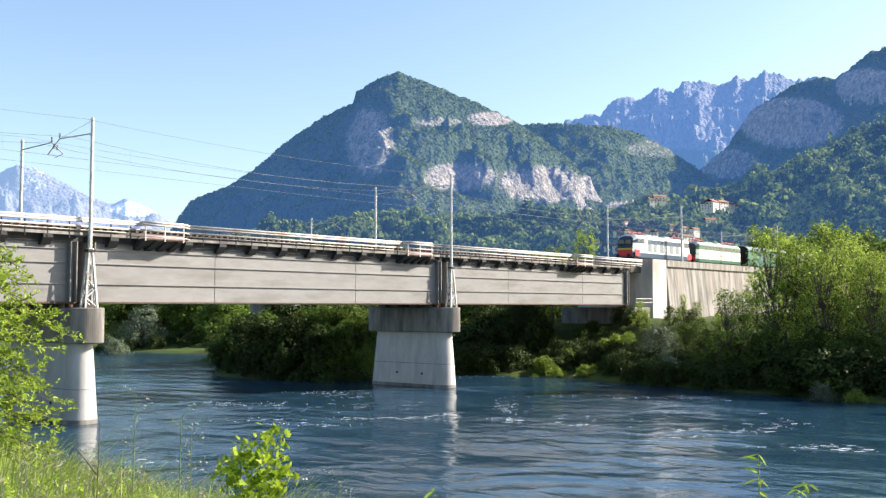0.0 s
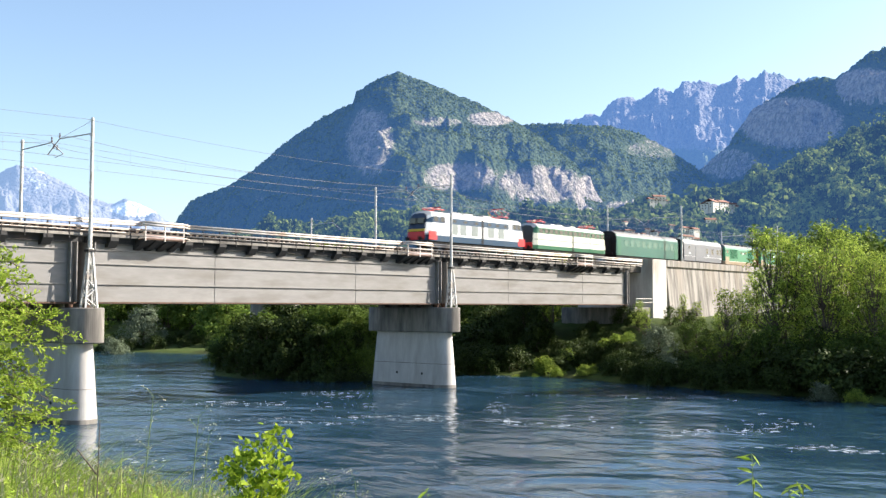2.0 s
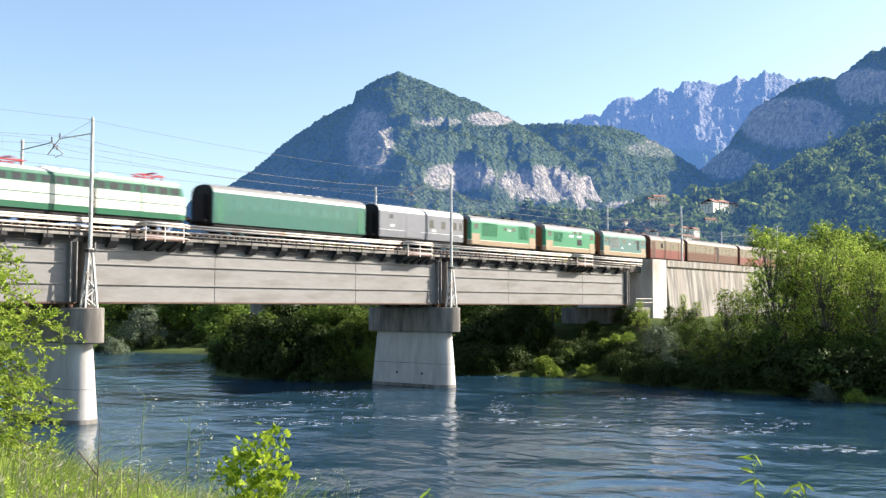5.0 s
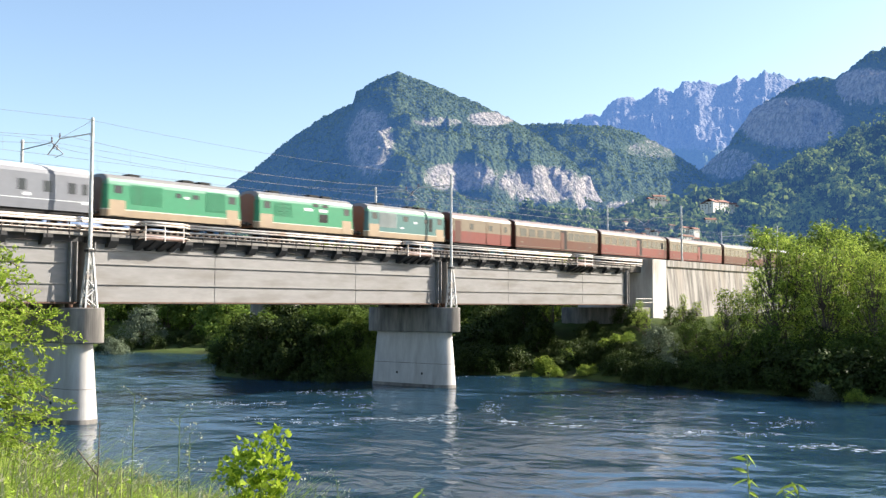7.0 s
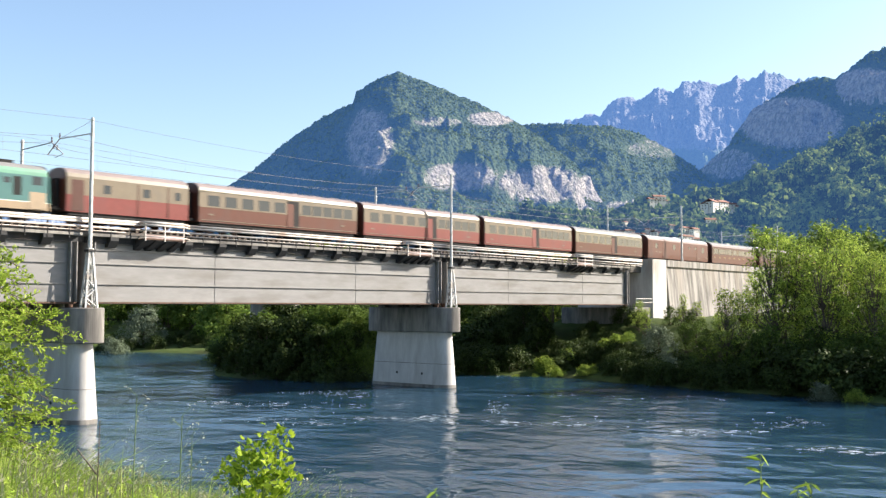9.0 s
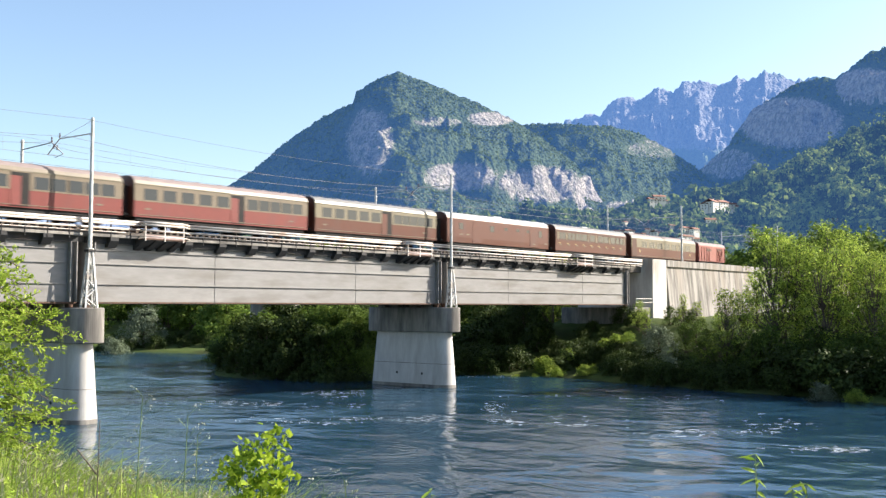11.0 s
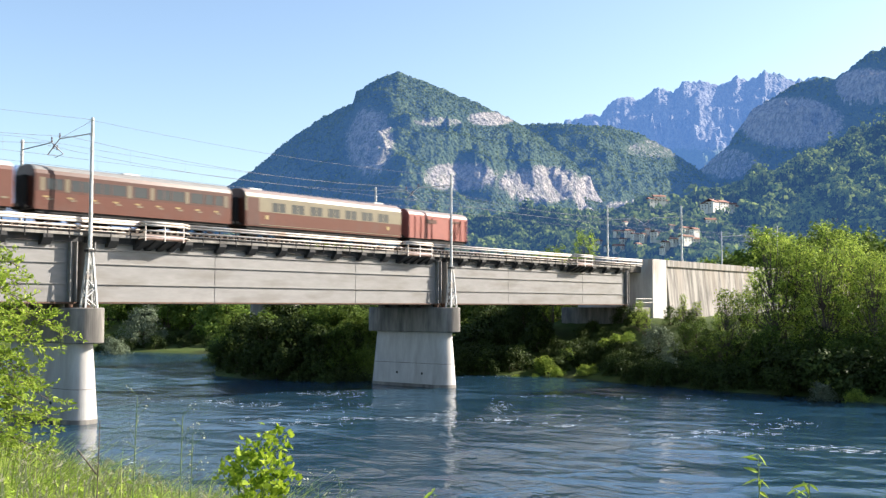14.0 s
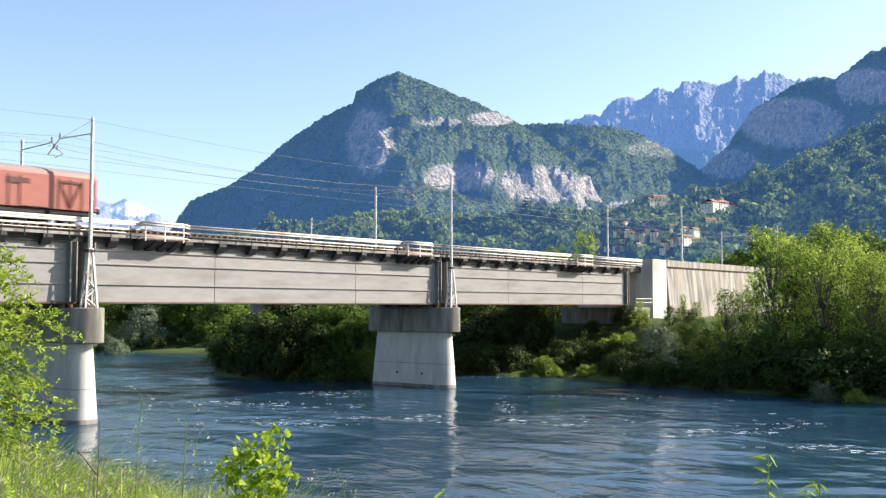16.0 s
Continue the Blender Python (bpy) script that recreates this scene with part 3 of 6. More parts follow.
def build_mast(x, y, base_z, top_z, lattice, toward, arm_z):
    mast = tagged(empty("catenary_mast", pose(x, y, 0)), "galvanised steel catenary mast with a bracket arm", "catenary mast", "catenary masts")
    z_split = 12.3 if lattice else base_z
    if lattice:
        w = 0.46
        for sx in (-1, 1):
            for sy in (-1, 1):
                bm = bmesh.new()
                rod(bm, (sx * w, sy * w * 0.7, base_z), (sx * 0.11, sy * 0.11, z_split + 0.2), 0.095, sides=4)
                part("lattice_leg", bm, GALVANISED, mast)
        bm = bmesh.new()
        steps = 6
        for k in range(steps):
            f0, f1 = k / steps, (k + 1) / steps
            z0, z1 = base_z + (z_split - base_z) * f0, base_z + (z_split - base_z) * f1
            w0, w1 = w + (0.11 - w) * f0, w + (0.11 - w) * f1
            s = 1 if k % 2 else -1
            for q in (-1, 1):
                rod(bm, (-s * w0, q * w0 * 0.7, z0), (s * w1, q * w1 * 0.7, z1), 0.06, sides=4)
                rod(bm, (q * w0, -s * w0 * 0.7, z0), (q * w1, s * w1 * 0.7, z1), 0.06, sides=4)
        part("lattice_brace", bm, GALVANISED, mast)
        bm = bmesh.new()
        box(bm, -0.3, 0.3, -0.3, 0.3, z_split - 0.05, z_split + 0.12, 0.02)
        part("collar", bm, STEEL_DARK, mast)
    bm = bmesh.new()
    rod(bm, (0, 0, z_split), (0, 0, top_z), 0.15, 0.11, sides=12)
    for k in range(9):
        z = z_split + 0.4 + (top_z - z_split - 0.6) * k / 8
        rod(bm, (0, 0, z), (0, 0, z + 0.05), 0.17, sides=12)
    part("pole", bm, GALVANISED, mast)
    reach = 6.2
    bm = bmesh.new()
    rod(bm, (0, 0, arm_z), (0, toward * (reach - 1.7), arm_z + 0.1), 0.05)
    rod(bm, (0, toward * (reach - 1.7), arm_z + 0.1), (0, toward * reach, arm_z - 0.95), 0.045)
    rod(bm, (0, 0, top_z - 0.2), (0, toward * (reach - 1.9), arm_z + 0.15), 0.015)
    rod(bm, (0, toward * reach, arm_z - 0.95), (0, toward * (reach - 1.2), arm_z - 1.1), 0.03)
    part("bracket_arm", bm, GALVANISED, mast)
    for dy, dz in ((reach - 1.7, 0.15), (reach - 0.9, -0.55)):
        bm = bmesh.new()
        for k in range(4):
            rod(bm, (0, toward * dy, arm_z + dz + 0.1 * k), (0, toward * dy, arm_z + dz + 0.06 + 0.1 * k), 0.085, 0.05)
        part("insulator", bm, INSULATOR, mast)


build_mast(38.7, 64.9, 8.25, 21.95, True, 1, 20.8)
build_mast(79.7, 64.9, 8.25, 22.1, True, 1, 20.9)
build_mast(132.4, 64.9, 14.8, 22.9, False, 1, 21.3)
build_mast(169.0, 64.9, 14.8, 22.3, False, 1, 21.0)
build_mast(38.9, 75.4, 12.9, 21.5, False, -1, 20.7)
build_mast(79.4, 75.4, 12.9, 21.5, False, -1, 20.7)
build_mast(129.5, 75.4, 12.9, 23.5, False, -1, 21.2)
build_mast(169.7, 75.4, 12.9, 21.9, False, -1, 20.9)


def build_wires():
    stops = [-2.0, 38.7, 79.6, 131, 169, 230]
    for name, y, z, sag, r in (("feeder_wire", 66.0, 22.0, 0.5, 0.012), ("messenger_wire", TRACK_Y, 20.9, 0.9, 0.014), ("contact_wire", TRACK_Y, 19.35, 0.05, 0.014),
                               ("messenger_wire", TRACK2_Y, 20.9, 0.9, 0.014), ("contact_wire", TRACK2_Y, 19.35, 0.05, 0.014), ("feeder_wire", 74.6, 21.6, 0.5, 0.012)):
        bm = bmesh.new()
        for a, b in zip(stops, stops[1:]):
            pts = []
            for k in range(13):
                f = k / 12
                pts.append(Vector((a + (b - a) * f, y, z - sag * 4 * f * (1 - f))))
            for p, q in zip(pts, pts[1:]):
                rod(bm, p, q, r, sides=5)
            if name == "messenger_wire":
                for k in range(1, 8):
                    f = k / 8
                    x = a + (b - a) * f
                    rod(bm, (x, y, 19.35), (x, y, z - sag * 4 * f * (1 - f)), 0.006, sides=4)
        tagged(part(name, bm, WIRE), "thin overhead copper line strung between the masts", "overhead wire", "overhead wires")


build_wires()


# ---- the train ----
def paint(name, c, rough=0.4, **k):
    return material(name, c, [q * 0.88 for q in c], 2.0, rough, bump=0.02, bump_scale=6, stain=[q * 0.72 + 0.02 for q in c], stain_scale=0.6, spec=0.3, **k)


P_BLUE = paint("faded_blue_paint", (0.022, 0.062, 0.118))
P_NAVY = paint("dark_blue_paint", (0.02, 0.04, 0.09))
P_WHITE = paint("off_white_paint", (0.70, 0.72, 0.72))
P_RED = paint("bright_red_paint", (0.62, 0.035, 0.04))
P_YELLOW = paint("yellow_paint", (0.60, 0.40, 0.04))
P_GREEN = paint("mid_green_paint", (0.04, 0.22, 0.11))
P_DEEPGREEN = paint("deep_green_paint", (0.035, 0.15, 0.09))
P_CREAM = paint("cream_white_paint", (0.66, 0.66, 0.56))
P_LOCOGREEN = paint("dark_leaf_green_paint", (0.03, 0.14, 0.075))
P_COACHGREEN = paint("blue_green_paint", (0.038, 0.135, 0.108))
P_PANE = paint("pale_green_pane", (0.06, 0.165, 0.14), 0.15)
P_PANTO = paint("dull_red_paint", (0.40, 0.045, 0.045))
P_MINT = paint("pale_mint_paint", (0.11, 0.27, 0.18))
P_ORANGE = paint("weathered_orange_brown_paint", (0.20, 0.085, 0.035))
P_DARKEND = paint("dark_olive_paint", (0.045, 0.05, 0.045))
P_GILT = paint("dull_gilt_paint", (0.36, 0.27, 0.12))
P_GREY = paint("mid_grey_paint", (0.185, 0.19, 0.21))
P_TEAL = paint("greyish_teal_paint", (0.07, 0.16, 0.15))
P_TAN = paint("tan_brown_paint", (0.35, 0.262, 0.175))
P_BROWN = paint("chestnut_brown_paint", (0.115, 0.042, 0.028))
P_DKBROWN = paint("dark_brown_paint", (0.085, 0.034, 0.024))
P_ROSE = paint("faded_red_brown_paint", (0.195, 0.052, 0.044))
P_BEIGE = paint("beige_paint", (0.185, 0.145, 0.10))
P_PALEBEIGE = paint("pale_cream_paint", (0.20, 0.168, 0.112))
P_VANRED = paint("oxide_red_paint", (0.30, 0.105, 0.085))
R_GREY = paint("grey_roof_paint", (0.23, 0.22, 0.21), 0.6)
R_WHITE = paint("whitish_roof_paint", (0.48, 0.47, 0.455), 0.6)
R_ROSE = paint("pinkish_grey_roof", (0.26, 0.205, 0.19), 0.6)
BLACK = paint("black_grime_and_shade", (0.018, 0.017, 0.016), 0.8)
GRILLE = paint("grey_grille_metal", (0.25, 0.28, 0.27), 0.5)


def glass_material():
    m = bpy.data.materials.new("dark_window_glass")
    m.use_nodes = True
    b = m.node_tree.nodes["Principled BSDF"]
    b.inputs["Base Color"].default_value = (0.03, 0.032, 0.034, 1)
    b.inputs["Roughness"].default_value = 0.06
    return m


GLASS = glass_material()
HALF = 1.48


def body_outline(strips, eave=3.45, crown=4.15):
    """Half section from the sill up to the ridge: points with the paint of the strip above each."""
    pts = [(HALF - 0.04, strips[0][0], strips[0][2])]
    for z0, z1, mat in strips:
        pts[-1] = (pts[-1][0], pts[-1][1], mat)
        pts.append((HALF if z1 < eave - 0.01 else HALF - 0.03, z1, mat))
    for a in (20, 42, 64, 90):
        pts.append(((HALF - 0.03) * math.cos(radians(a)) ** 0.8 if a < 90 else 0.0, eave + (crown - eave) * math.sin(radians(a)), None))
    return pts


def body_shell(length, strips, roof, nose=0.0, eave=3.45, crown=4.15, end=None):
    """The car body: side strips in their paints, a curved roof, ends drawn in by nose metres."""
    mats = []

    def index(m):
        if m not in mats:
            mats.append(m)
        return mats.index(m)
    half = body_outline(strips, eave, crown)
    section = [(-y, z, m) for y, z, m in half] + [(y, z, m) for y, z, m in half[-2::-1]]
    count = len(half)
    stations = [(0, 0.80 if nose else 0.97), (nose or 0.06, 1.0), (length - (nose or 0.06), 1.0), (length, 0.80 if nose else 0.97)]
    bm = bmesh.new()
    rings = []
    for x, k in stations:
        ring = []
        for y, z, m in section:
            zz = z if k == 1 else (z if z < eave - 0.2 else z - (0.28 if nose else 0.05))
            inset = 0.0
            if nose and k != 1:
                inset = nose * 0.55 * max(0, (z - 1.9) / 2.3)
            ring.append(bm.verts.new((x + (inset if x < length / 2 else -inset), y * k, zz)))
        rings.append(ring)
    n = len(section)
    for a, b in zip(rings, rings[1:]):
        for i in range(n - 1):
            f = bm.faces.new((a[i], a[i + 1], b[i + 1], b[i]))
            lower = section[i] if i < count - 1 else section[i + 1]
            f.material_index = index(lower[2] if lower[2] else roof)
        bm.faces.new((a[n - 1], a[0], b[0], b[n - 1])).material_index = index(BLACK)
    bm.faces.new(rings[0][::-1]).material_index = index(end or BLACK)
    bm.faces.new(rings[-1]).material_index = index(end or BLACK)
    bmesh.ops.recalc_face_normals(bm, faces=bm.faces)
    return bm, mats


def side_plate(x0, x1, z0, z1, proud, bevel=0.0):
    """A plate on the near side of a car (y negative)."""
    bm = bmesh.new()
    box(bm, x0, x1, -HALF - proud, -HALF + 0.02, z0, z1, bevel)
    return bm


SHARED = {}


def add_windows(car, spots, z0, z1, frame_mat, pane_mat=None):
    """Windows in both sides, each a frame with a pane."""
    for x0, x1 in spots:
        key = (round(x1 - x0, 2), z0, z1, frame_mat.name)
        w = x1 - x0
        for side in (-1, 1):
            if key not in SHARED:
                bm = bmesh.new()
                box(bm, -w / 2 - 0.06, w / 2 + 0.06, -0.015, 0.03, z0 - 0.06, z0)
                box(bm, -w / 2 - 0.06, w / 2 + 0.06, -0.015, 0.03, z1, z1 + 0.06)
                box(bm, -w / 2 - 0.06, -w / 2, -0.015, 0.03, z0, z1)
                box(bm, w / 2, w / 2 + 0.06, -0.015, 0.03, z0, z1)
                if w > 1.3:
                    box(bm, -0.04, 0.04, -0.013, 0.03, z0, z1)
                fr = part("window", bm, frame_mat, car)
                bm = bmesh.new()
                box(bm, -w / 2, w / 2, -0.006, 0.02, z0, z1)
                pn = part("pane", bm, pane_mat or GLASS, fr)
                SHARED[key] = (fr.data, pn.data)
            else:
                fr = piece("window", SHARED[key][0], car, Matrix())
                pn = piece("pane", SHARED[key][1], fr, Matrix())
            fr.matrix_basis = pose((x0 + x1) / 2, side * HALF, 0, 0, 0, 0 if side < 0 else 180)


def add_running_gear(car, length, wheel=0.46):
    for c in (2.9, length - 2.9):
        bm = bmesh.new()
        for y in (-1.12, 1.12):
            box(bm, c - 1.95, c + 1.95, y - 0.09, y + 0.09, 0.36, 0.78, 0.03)
            box(bm, c - 0.55, c + 0.55, y - 0.15, y + 0.15, 0.22, 0.62, 0.03)
            for dx in (-1.25, 1.25):
                box(bm, c + dx - 0.2, c + dx + 0.2, y - 0.16, y + 0.16, 0.3, 0.66, 0.04)
        box(bm, c - 0.3, c + 0.3, -1.0, 1.0, 0.4, 0.85)
        bogie = part("bogie", bm, BLACK, car)
        for dx in (-1.25, 1.25):
            bm = bmesh.new()
            for y in (-0.75, 0.75):
                rod(bm, (c + dx, y - 0.06, wheel), (c + dx, y + 0.06, wheel), wheel, sides=20)
            rod(bm, (c + dx, -0.9, wheel), (c + dx, 0.9, wheel), 0.08)
            part("wheelset", bm, RUST, bogie)
    bm = bmesh.new()
    box(bm, 0.3, length - 0.3, -1.3, 1.3, 0.62, 0.98)
    part("underframe", bm, BLACK, car)
    for k in range(3):
        x = length * 0.5 + (k - 1) * length * 0.13
        bm = bmesh.new()
        box(bm, x - length * 0.055, x + length * 0.055, -1.34, 1.34, 0.18 + 0.08 * (k % 2), 0.66, 0.04)
        part("equipment_box", bm, BLACK, car)
    for x, s in ((0, -1), (length, 1)):
        for y in (-0.87, 0.87):
            bm = bmesh.new()
            rod(bm, (x, y, 1.02), (x + s * 0.42, y, 1.02), 0.1)
            rod(bm, (x + s * 0.42, y, 1.02), (x + s * 0.48, y, 1.02), 0.24, sides=14)
            part("buffer", bm, BLACK, car)


def add_gangway(car, length):
    for x, s in ((0, -1), (length, 1)):
        bm = bmesh.new()
        box(bm, min(x, x + s * 0.42), max(x, x + s * 0.42), -0.62, 0.62, 1.0, 3.3, 0.05)
        part("gangway_bellows", bm, BLACK, car)


def add_roof_vents(car, spots, z=4.1, size=(0.45, 0.3, 0.16), mat=None):
    for x, y in spots:
        bm = bmesh.new()
        box(bm, x - size[0], x + size[0], y - size[1], y + size[1], z - 0.25, z + size[2], 0.05)
        part("roof_vent", bm, mat or R_GREY, car)


def pantograph(car, x, raised):
    bm = bmesh.new()
    for dx in (-0.8, 0.8):
        for y in (-0.6, 0.6):
            rod(bm, (x + dx, y, 3.8), (x + dx, y, 4.2), 0.06)
    box(bm, x - 1.0, x + 1.0, -0.7, -0.6, 4.2, 4.28)
    box(bm, x - 1.0, x + 1.0, 0.6, 0.7, 4.2, 4.28)
    h, knee = (0.85, 1.45) if raised else (0.12, 1.3)
    for s in (-1, 1):
        for y in (-0.5, 0.5):
            rod(bm, (x + s * 0.5, y, 4.28), (x + s * knee, y * 0.8, 4.28 + h * 0.5), 0.026)
            rod(bm, (x + s * knee, y * 0.8, 4.28 + h * 0.5), (x + s * 0.15, y * 0.6, 4.30 + h), 0.022)
    rod(bm, (x - 0.15, -0.9, 4.34 + h), (x - 0.15, 0.9, 4.34 + h), 0.04)
    rod(bm, (x + 0.15, -0.9, 4.34 + h), (x + 0.15, 0.9, 4.34 + h), 0.04)
    part("pantograph", bm, P_PANTO, car, "red raised pantograph" if raised else "red folded pantograph")


def vehicle(name, label, category, length, strips, roof, nose=0.0, end=None, eave=3.45, crown=4.15, gangway=True):
    car = tagged(empty(name), label, category, "vehicles of the train")
    bm, mats = body_shell(length, strips, roof, nose, eave, crown, end)
    part("body", bm, mats, car)
    add_running_gear(car, length)
    if gangway:
        add_gangway(car, length)
    return car


TRAIN = []


def place_in_train(car, start):
    TRAIN.append((car, start))
    car.matrix_basis = pose(start, TRACK_Y, RAIL_Z)


def even(a, b, n, w):
    """n openings of width w spread from a to b."""
    gap = (b - a - n * w) / max(1, n - 1)
    return [(a + k * (w + gap), a + k * (w + gap) + w) for k in range(n)]


def build_blue_locomotive():
    car = vehicle("blue_locomotive", "blue and white articulated electric locomotive with red ends", "locomotive", 17.6,
                  [(0.80, 1.42, P_BLUE), (1.42, 2.72, P_WHITE), (2.72, 3.34, P_BLUE), (3.34, 3.50, P_WHITE)], R_WHITE, 0.9, P_NAVY, 3.5, 4.02, False)
    for k, (a, b) in enumerate(((3.9, 5.1), (5.45, 6.6), (7.4, 8.65), (10.4, 11.6), (12.3, 13.45))):
        g = part("grille", side_plate(a, b, 1.62, 2.72, 0.02, 0.008), GRILLE, car)
        for j in range(6):
            bm = side_plate(a + 0.06, b - 0.06, 1.70 + 0.17 * j, 1.77 + 0.17 * j, 0.04)
            part("louvre", bm, GRILLE, g)
    add_windows(car, [(1.1, 1.75), (2.2, 2.8), (15.2, 15.8), (16.0, 16.6)], 2.85, 3.35, P_NAVY)
    add_windows(car, even(4.2, 8.6, 3, 0.55) + even(10.4, 14.0, 3, 0.55), 2.92, 3.2, P_BLUE)
    for x0, x1 in ((2.95, 3.75), (14.3, 15.0)):
        part("cab_panel", side_plate(x0, x1, 2.70, 3.36, 0.010), P_WHITE, car)
    part("articulation", side_plate(9.25, 9.6, 0.85, 3.5, 0.012), BLACK, car)
    for x0, x1, xf in ((0.35, 1.35, -0.06), (16.25, 17.25, 17.45)):
        part("side_stripe", side_plate(x0 - 0.05, x1 + 0.25, 0.92, 1.82, 0.014, 0.01), P_RED, car, "red wrap-around end panel")
        bm = bmesh.new()
        box(bm, xf, xf + 0.2, -1.15, 1.15, 0.9, 1.75, 0.04)
        part("buffer_beam", bm, P_RED, car, "red buffer beam")
        bm = bmesh.new()
        box(bm, xf + 0.02, xf + 0.18, -1.16, 1.16, 1.78, 2.05, 0.03)
        part("front_band", bm, P_YELLOW, car)
    bm = bmesh.new()
    box(bm, 0.02, 0.3, -0.98, -0.08, 2.6, 3.2, 0.03)
    box(bm, 0.02, 0.3, 0.08, 0.98, 2.6, 3.2, 0.03)
    part("windscreen", bm, GLASS, car)
    pantograph(car, 2.7, False)
    pantograph(car, 14.4, True)
    add_roof_vents(car, [(6.0, 0), (8.0, 0), (11.5, 0)], 4.02, (0.8, 0.6, 0.12), R_WHITE)
    place_in_train(car, 121.27)


def build_green_locomotive():
    car = vehicle("green_locomotive", "cream and green articulated electric locomotive", "locomotive", 16.7,
                  [(0.85, 1.30, P_LOCOGREEN), (1.30, 1.95, P_CREAM), (1.95, 2.02, P_LOCOGREEN), (2.02, 2.72, P_CREAM), (2.72, 3.38, P_DEEPGREEN)], R_WHITE, 0.7, P_DARKEND, 3.38, 3.98, False)
    add_windows(car, even(1.0, 15.9, 14, 0.8), 2.78, 3.3, P_DEEPGREEN)
    part("articulation", side_plate(8.3, 8.6, 0.85, 3.4, 0.012), BLACK, car)
    part("articulation", side_plate(12.4, 12.55, 0.85, 3.4, 0.012), P_DEEPGREEN, car)
    for x0 in (-0.05, 16.55):
        bm = bmesh.new()
        box(bm, x0, x0 + 0.2, -1.15, 1.15, 0.9, 1.6, 0.04)
        part("buffer_beam", bm, P_RED, car, "red buffer beam")
    pantograph(car, 2.4, False)
    pantograph(car, 14.0, False)
    add_roof_vents(car, [(5.5, 0), (7.0, 0), (10.0, 0)], 3.98, (0.6, 0.5, 0.12), P_CREAM)
    place_in_train(car, 140.82)


def build_green_coach():
    car = vehicle("green_coach", "plain dark green passenger coach with a grey roof", "railway coach", 18.0,
                  [(0.85, 2.0, P_COACHGREEN), (2.0, 2.05, P_DEEPGREEN), (2.05, 3.4, P_COACHGREEN)], R_GREY)
    # panes in a pale green close to the body paint
    add_windows(car, even(2.2, 16.4, 9, 0.95), 2.15, 2.95, P_COACHGREEN, P_PANE)
    part("door", side_plate(0.35, 1.15, 0.95, 3.1, 0.012), P_DEEPGREEN, car)
    part("door", side_plate(16.9, 17.7, 0.95, 3.1, 0.012), P_DEEPGREEN, car)
    add_roof_vents(car, [(8 + 1.2 * k, -0.3) for k in range(5)], 4.05, (0.35, 0.25, 0.12), R_WHITE)
    place_in_train(car, 160.0)


def build_grey_van():
    car = vehicle("grey_luggage_van", "grey luggage van with small square windows", "railway van", 13.2,
                  [(0.85, 1.55, P_GREY), (1.55, 1.59, P_WHITE), (1.59, 3.4, P_GREY)], R_WHITE)
    add_windows(car, [(1.5, 2.0), (5.0, 5.7)], 2.7, 3.1, P_GREY)
    add_windows(car, [(7.6, 8.2), (9.5, 10.1), (11.4, 12.0), (12.5, 12.9)], 2.1, 2.9, P_GREY)
    part("sliding_door", side_plate(3.9, 6.3, 0.95, 3.2, 0.02, 0.01), P_GREY, car)
    for x, z in ((1.6, 1.9), (8.0, 1.75), (12.5, 1.4)):
        part("marking", side_plate(x, x + 0.55, z, z + 0.22, 0.008), P_WHITE, car)
    place_in_train(car, 179.9)


def build_diesel(name, label, start, length, upper, accents, seed):
    car = vehicle(name, label, "locomotive", length, [(0.75, 1.26, P_TAN), (1.26, 1.32, P_CREAM), (1.32, 3.16, upper), (3.16, 3.4, P_MINT)], R_GREY, 0.4, P_ORANGE, 3.4, 4.05, False)
    for x0, x1 in ((0.5, 1.9), (length - 1.7, length - 0.5)):
        part("cab_apron", side_plate(x0, x1, 0.8, 2.0, 0.012, 0.01), P_TAN, car, "tan apron below the cab window")
    add_windows(car, [(0.9, 1.6), (length - 1.5, length - 0.8)], 2.5, 3.1, upper)
    for kind, x0, x1, z0, z1 in accents:
        if kind == "window":
            add_windows(car, [(x0, x1)], z0, z1, upper)
        elif kind == "white":
            part("marking", side_plate(x0, x1, z0, z1, 0.01), P_WHITE, car)
        elif kind == "dark":
            part("hatch", side_plate(x0, x1, z0, z1, 0.015, 0.01), BLACK, car)
        else:
            g = part("grille", side_plate(x0, x1, z0, z1, 0.02, 0.01), upper if kind == "slats" else GRILLE, car)
            n = int((x1 - x0) / 0.16)
            for k in range(n):
                x = x0 + 0.05 + (x1 - x0 - 0.1) * (k + 0.2) / n
                part("slat", side_plate(x, x + 0.06, z0 + 0.05, z1 - 0.05, 0.045), upper if kind == "slats" else GRILLE, g)
    add_roof_vents(car, [(length * 0.25, 0), (length * 0.62, -0.2), (length * 0.75, -0.2)], 4.02, (0.55, 0.5, 0.2), BLACK)
    place_in_train(car, start)


